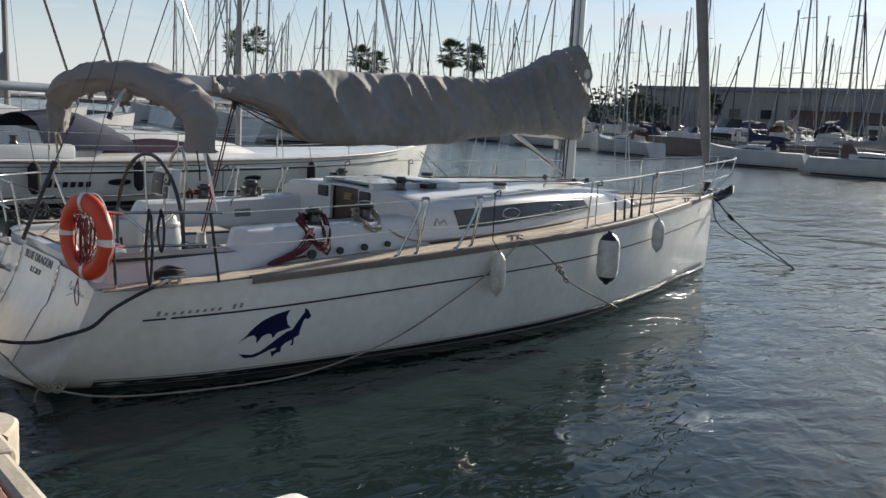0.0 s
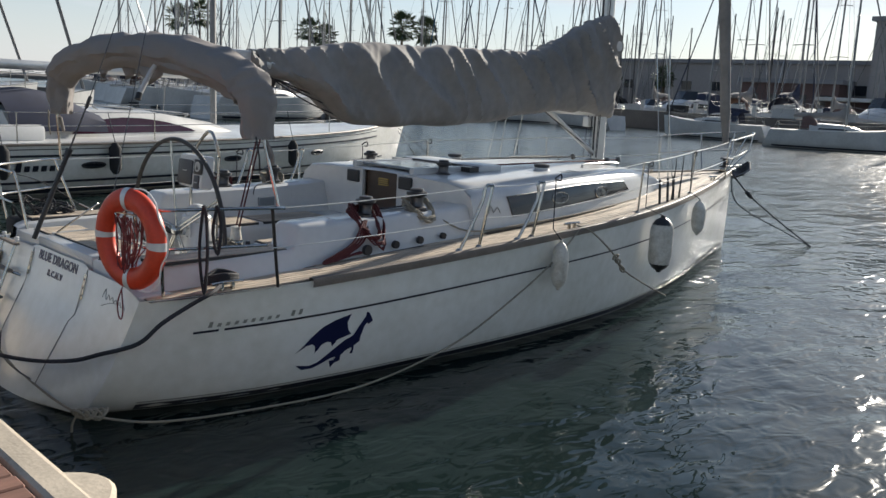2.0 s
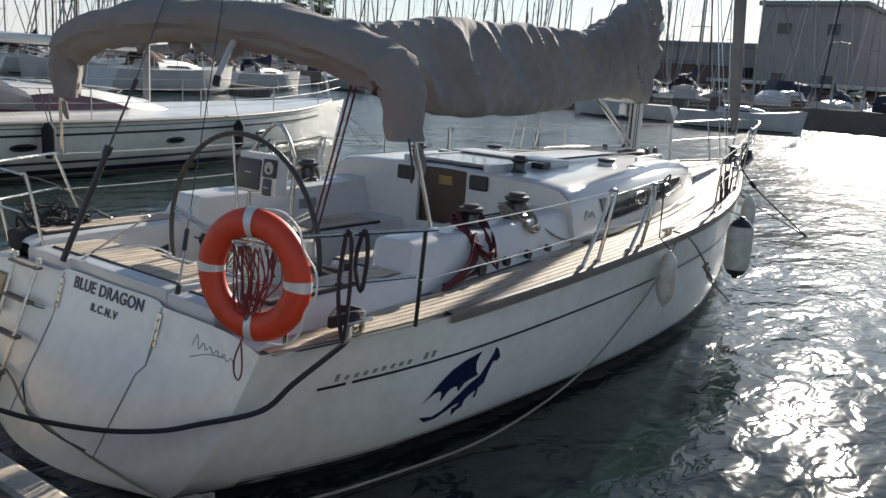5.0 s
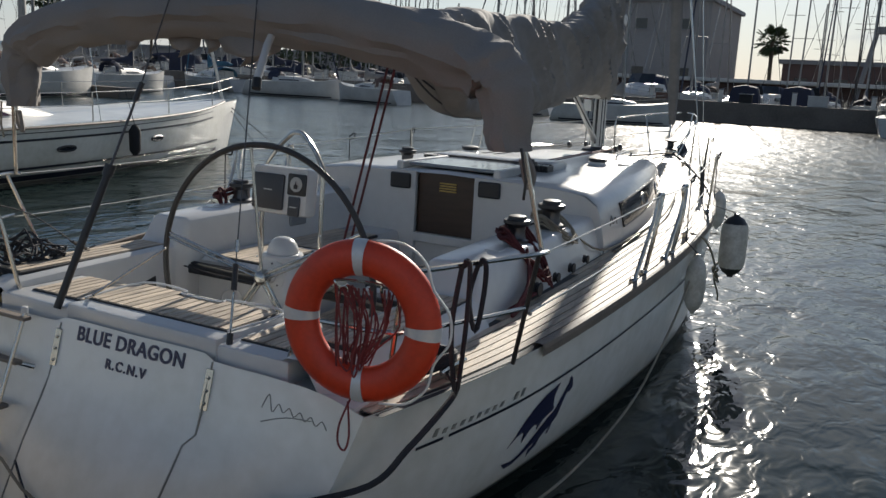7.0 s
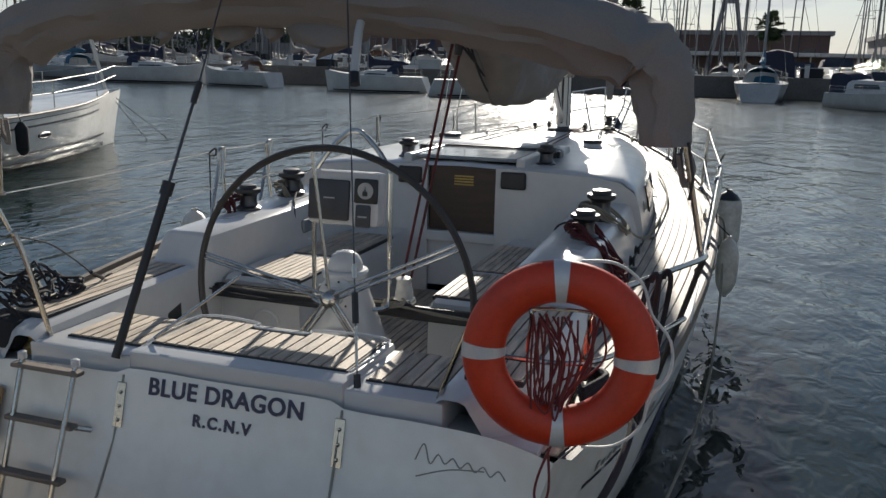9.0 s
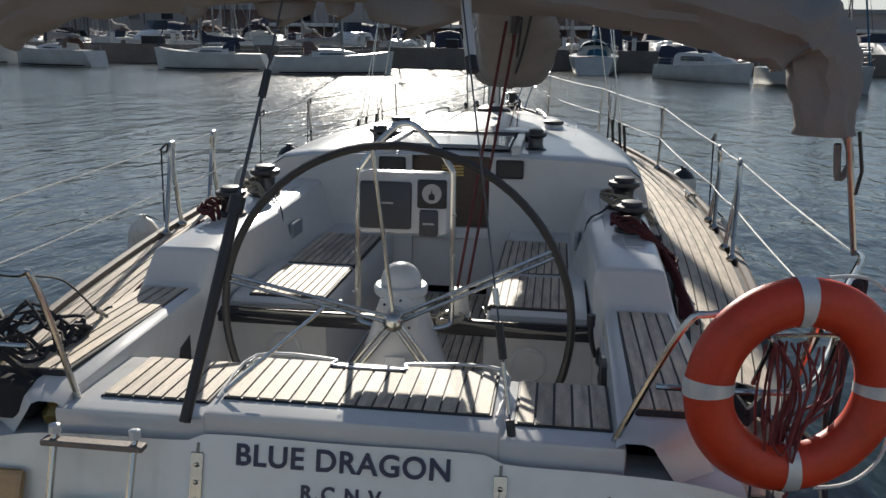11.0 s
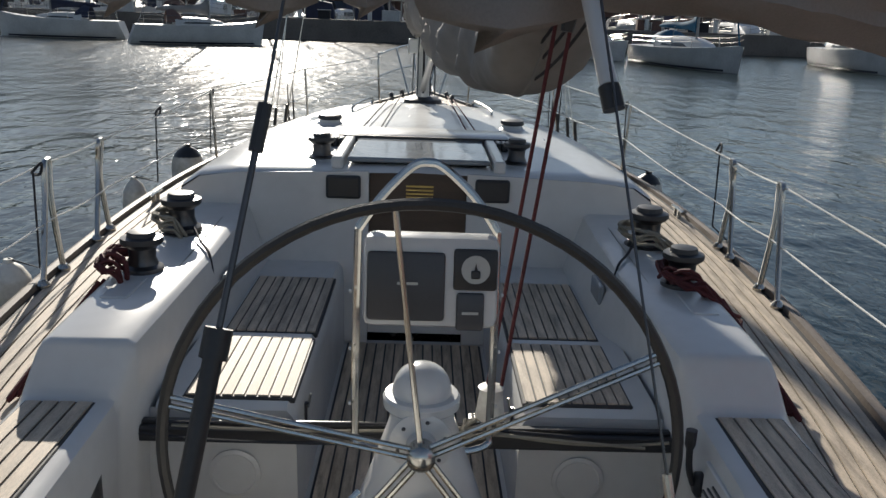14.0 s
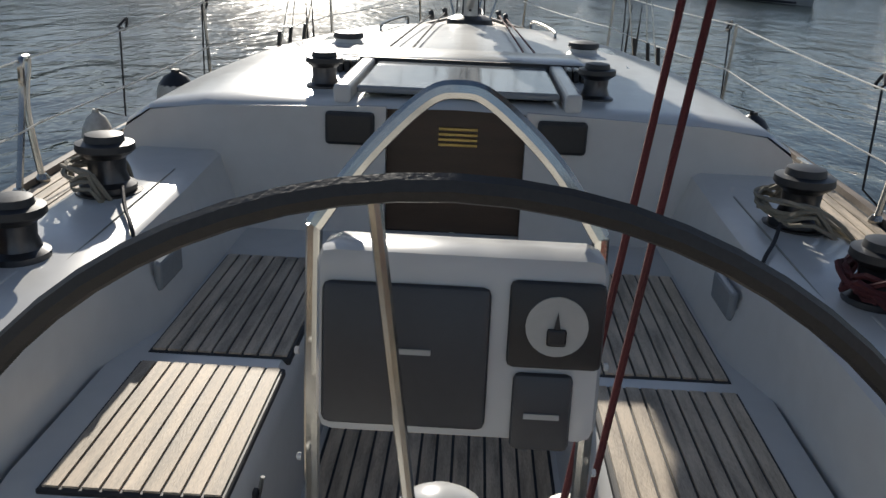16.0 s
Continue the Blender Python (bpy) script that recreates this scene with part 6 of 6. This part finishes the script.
part("bow_line", tube([(0.1, NL - 0.1, 1.35), (0.9, NL + 1.5, 0.0)], 0.012, 5), DARKROPE, nb)
part("bow_line", tube([(0.1, NL - 0.1, 1.30), (0.5, NL + 1.0, 0.0)], 0.012, 5), DARKROPE, nb)

# more boats
V = []
V.append(sailboat("white cruising sailboat with a grey boom cover at the quay", 8.2, 3.0, 1.35, FARWHITE, CANVAS, 13.0, WINDOWDARK, BROWNCOVER, at=Matrix.Translation((-19.0, 58.0, 0)) @ Matrix.Rotation(radians(-68), 4, "Z")))
V.append(sailboat("white sailboat with a navy cover at the quay", 8.0, 2.9, 1.38, FARWHITE, NAVYCOVER, 12.5, WINDOWDARK, NAVYCOVER, at=Matrix.Translation((-21.6, 63.0, 0)) @ Matrix.Rotation(radians(97), 4, "Z")))
V.append(sailboat("grey-hulled sailboat with a blue boom cover", 11.0, 3.4, 1.2, FARGREY, BLUECOVER, 15.5, WINDOWDARK, BLUECOVER, at=Matrix.Translation((14.2, 57.0, 0)) @ Matrix.Rotation(radians(-168), 4, "Z")))
V.append(motorboat("white motorboat with a dark canopy", 8.0, 2.9, 1.1, NAVYCOVER, at=Matrix.Translation((8.2, 63.0, 0)) @ Matrix.Rotation(radians(-146), 4, "Z")))
V.append(motorboat("small white motorboat with a blue cover", 6.5, 2.4, 0.9, BLUECOVER, at=Matrix.Translation((3.6, 70.0, 0)) @ Matrix.Rotation(radians(-4), 4, "Z")))
rnd = random.Random(42)
spots = [(-40, 65, 75), (-50, 67, -80), (-62, 70, 70), (-73, 68, 95), (-86, 70, -85), (27.5, 57, 172), (34, 60, 175), (41, 66, 170), (3.4, 71.0, -2)]
spots += [(x, 84.5 + rnd.uniform(0, 2), rnd.choice((0, 180)) + rnd.uniform(-6, 6)) for x in range(-100, 60, 5)]
spots += [(x, 97 + rnd.uniform(-2, 2), rnd.choice((0, 180)) + rnd.uniform(-6, 6)) for x in range(-130, 80, 6)]
spots += [(-21.5, 2 + 5.2 * 0, 4), (-27.5, 3, 176), (-33.5, 3, 2), (-39.5, 2, 5), (-46, 4, 178), (-52, 3, 3), (-58, 2, 2), (-65, 3, 181)]
spots += [(-46 - 5 * k, 34 + 1.2 * k, rnd.uniform(-8, 8) + rnd.choice((0, 180))) for k in range(11)]
spots += [(-56 - 5.5 * k, 52 + 1.6 * k, rnd.uniform(-8, 8) + rnd.choice((0, 180))) for k in range(11)]
for i, (x, y, yaw) in enumerate(spots):
    src = V[rnd.choice((0, 0, 0, 1, 1, 1, 3, 2))] if i > 8 else V[i % 3]
    if y > 80:
        src = V[rnd.choice((0, 1, 3, 3, 0, 3))]
    elif x < -20 and y < 60:
        src = V[rnd.choice((0, 1, 1, 0))]
    k = rnd.uniform(1.0, 1.35) * (1.2 if y > 80 else 1.0)
    m = Matrix.Translation((x, y, 0)) @ Matrix.Rotation(radians(yaw), 4, "Z") @ Matrix.Translation((0, -4.5 if y > 20 else 0, 0))
    c = copy_thing(src, m)
    c.scale = (k, k, k * rnd.uniform(0.92, 1.12))
    c["group"] = "moored boats"

# quay walls and land
for y0, y1, z in ((76.0, 77.5, 1.75), (103, 107, 1.1)):
    tagged(part("quay", box(-160, 110, y0, y1, -1, z, 0.05), QUAYSTONE), "dark stone quay wall across the basin", "quay", kind="structure")
tagged(part("quay", box(-120, -44, 40.5, 42.0, -1, 0.7, 0.05), QUAYSTONE), "floating pontoon between moored boats", "quay", kind="structure")
tagged(part("ground", box(-1200, 1200, 118, 1500, -1, 1.3), QUAYSTONE), "paved harbour ground beyond the basin", "ground", kind="structure")
for x in range(-95, 60, 6):
    pile = thing("service_post", "pale service post on the quay", "post", "service posts")
    part("post_body", box(x - 0.18, x + 0.18, 76.5, 76.85, 1.75, 2.75, 0.05), FARWHITE, pile)
    part("post_cap", box(x - 0.22, x + 0.22, 76.45, 76.9, 2.75, 2.85, 0.03), ROOFGREY, pile)
# quay clutter: dock boxes
for k in range(26):
    x = -95 + k * 5.7 + rnd.uniform(-1.5, 1.5)
    d = thing("dock_box", "small locker box on the quay", "dock box", "dock boxes")
    h, wd = rnd.uniform(0.5, 1.0), rnd.uniform(0.5, 1.1)
    part("box_body", box(x - wd, x + wd, 76.7, 77.4, 1.75, 1.75 + h, 0.04), rnd.choice((FARWHITE, FARGREY, BAGBLACK, BROWNCOVER)), d)
    part("box_lid", box(x - wd - 0.04, x + wd + 0.04, 76.65, 77.45, 1.75 + h, 1.8 + h, 0.02), FARWHITE, d)


def shed(x0, x1, y0, y1, h, mat, label, storeys=2, bays=8):
    t = thing("harbour_shed", label, "building")
    part("wall", box(x0, x1, y0, y1, 1.3, 1.3 + h), mat, t)
    part("roof", box(x0 - 0.5, x1 + 0.5, y0 - 0.5, y1 + 0.5, 1.3 + h, 1.3 + h + 0.6), ROOFGREY, t)
    for i in range(bays):
        for j in range(storeys):
            cx = x0 + (i + 0.5) * (x1 - x0) / bays
            cz = 1.3 + (j + 0.55) * h / storeys
            wdw = part("window", box(cx - 0.9, cx + 0.9, y0 - 0.08, y0 + 0.05, cz - 0.7, cz + 0.7), WINDOWDARK, t)
            part("sill", box(cx - 1.05, cx + 1.05, y0 - 0.2, y0 + 0.02, cz - 0.82, cz - 0.7), ROOFGREY, wdw)
    return t


shed(-84, -35, 128, 146, 8.0, WALLGREY, "long low grey harbour shed with a flat roof", 1, 9)
shed(-35, -22, 123, 146, 13.5, WALLGREY, "tall grey warehouse with few windows", 2, 2)
shed(-52, -38, 121, 125, 5.0, BRICKRED, "low red-brown building by the water", 1, 4)
shed(20, 80, 130, 150, 5.5, WALLGREY, "long pale harbour shed far off", 1, 10)
shed(-13, 13, 131, 150, 5.8, BRICKRED, "low dark boathouse behind the canopy", 1, 5)
shed(-190, -90, 150, 170, 5.0, WALLGREY, "long low pale building far off", 1, 12)
canopy = thing("white_canopy", "long white canopy roof on the quay", "canopy")
part("roof", box(-40, 90, 118.2, 121, 4.0, 4.5, 0.08), FARWHITE, canopy)
part("back_wall", box(-39.5, 89.5, 120.6, 120.9, 1.28, 4.0), BRICKRED, canopy, "dark wall under the canopy")
for x in range(-38, 90, 8):
    part("post", tube([(x, 119.5, 1.2), (x, 119.5, 4.0)], 0.1, 6), ALU, canopy)
lift = thing("travel_lift", "dark steel boat lift frame on the quay", "crane")
for x in (-2.7, 2.1):
    part("leg", tube([(x, 119, 1.2), (-0.3 + (x + 0.3) * 0.30, 119, 11)], 0.32, 6), ROOFGREY, lift)
part("beam", box(-1.3, 0.7, 118.6, 119.4, 10.6, 11.5, 0.1), ROOFGREY, lift)


# palms and trees
def palm(x, y, h, r, seed):
    rn = random.Random(seed)
    t = thing("palm_tree", "tall fan palm with a ragged dark crown", "palm tree", "palms")
    part("trunk", tube([(x, y, 1.0), (x + 0.2, y, h * 0.5), (x + 0.1, y, h)], [0.35, 0.26, 0.24], 8), TRUNK, t, smooth=True)
    bm = bmesh.new()
    for k in range(85):
        a, e = rn.uniform(0, 6.28), rn.uniform(-1.0, 1.35)
        L = r * rn.uniform(0.75, 1.1)
        d = Vector((math.cos(a) * math.cos(e), math.sin(a) * math.cos(e), math.sin(e)))
        c0 = Vector((x + 0.1, y, h))
        mid = c0 + d * L * 0.62
        side = d.cross(Vector((0, 0, 1)))
        side = side.normalized() if side.length > 0.01 else Vector((1, 0, 0))
        up = side.cross(d)
        for j in range(9):
            q = (j - 4) / 4
            dirn = (d * math.cos(q * 1.3) + side * math.sin(q * 1.3)).normalized()
            tip = mid + dirn * L * 0.42 - Vector((0, 0, 0.12 * L * abs(q)))
            wv = up * 0.06 + side * 0.17
            bm.faces.new([bm.verts.new(p) for p in (mid - wv, mid + dirn * L * 0.2 + wv, tip, mid + dirn * L * 0.2 - wv)])
        tube([c0, mid], 0.03, 3, bm)
    part("crown", bm, PALMLEAF, t)


for x, y, h, r, sd in ((-128, 122, 15.5, 3.6, 1), (-122, 123, 14.6, 3.3, 2), (-163, 124, 15.4, 3.6, 3), (-158, 125, 14.0, 3.4, 4), (-226, 124, 20.0, 4.6, 5), (-219, 127, 21.0, 4.6, 6), (-64, 119, 6.5, 2.0, 7), (-13.2, 119, 9.4, 2.3, 8), (4.6, 119, 7.6, 2.2, 9), (-78, 119, 6.5, 2, 10)):
    palm(x, y, h, r, sd)
trees = thing("round_trees", "clump of dark leafy trees behind the quay", "tree")
rn = random.Random(9)
bm = bmesh.new()
for k in range(1500):
    cx, cz, rr = rn.choice(((-80, 6, 4.5), (-87, 5, 4), (-75, 5, 3.5), (-92, 4, 3)))
    p = Vector((cx, 118, cz)) + Vector((rn.gauss(0, 0.45), rn.gauss(0, 0.45), rn.gauss(0, 0.36))) * rr
    u = Vector((rn.gauss(0, 1), rn.gauss(0, 1), rn.gauss(0, 1))).normalized()
    v = u.orthogonal().normalized()
    sz = rn.uniform(0.2, 0.5)
    bm.faces.new([bm.verts.new(q) for q in (p - u * sz, p + v * sz * 0.6, p + u * sz, p - v * sz * 0.6)])
part("crown", bm, BUSH, trees)
part("trunk", tube([(-80, 118, 1.2), (-80, 118, 5)], [0.4, 0.25], 7), TRUNK, trees)
part("trunk", tube([(-87, 118, 1.2), (-87, 118, 4.5)], [0.4, 0.25], 7), TRUNK, trees)

# slim masts and lamp posts rising behind the quays
rn = random.Random(77)
for k in range(70):
    x, y = rn.uniform(-150, 30), rn.uniform(76, 116)
    h = rn.uniform(11, 19)
    t = thing("far_mast", "slim mast of a boat hidden behind the quay", "mast", "far masts")
    part("spar", tube([(x, y, -0.3), (x + rn.uniform(-0.3, 0.3), y, h)], [0.10, 0.07], 6), rn.choice((SPAR, SPAR, BLACK)), t)
    part("spreader", tube([(x - 0.9, y, h * 0.62), (x + 0.9, y, h * 0.62)], 0.03, 4), SPAR, t)
    part("stay", tube([(x, y, h), (x + rn.choice((-1, 1)) * rn.uniform(2, 4), y, 2.0)], 0.025, 4), BLACK, t)

# pontoon boards last
bm0 = box(-0.058, 0.058, -1.7, 0, -0.03, 0.0, 0.008, seg=1)
board = part("board", bm0, DOCKWOOD, deck)
for k in range(140):
    ob = board if k == 0 else board.copy()
    if k:
        scene.collection.objects.link(ob)
    ob.location = (-6.0 + k * 0.128, DE - 0.17 - rn.uniform(0, 0.012), DZ - 0.005 + rn.uniform(0, 0.006))
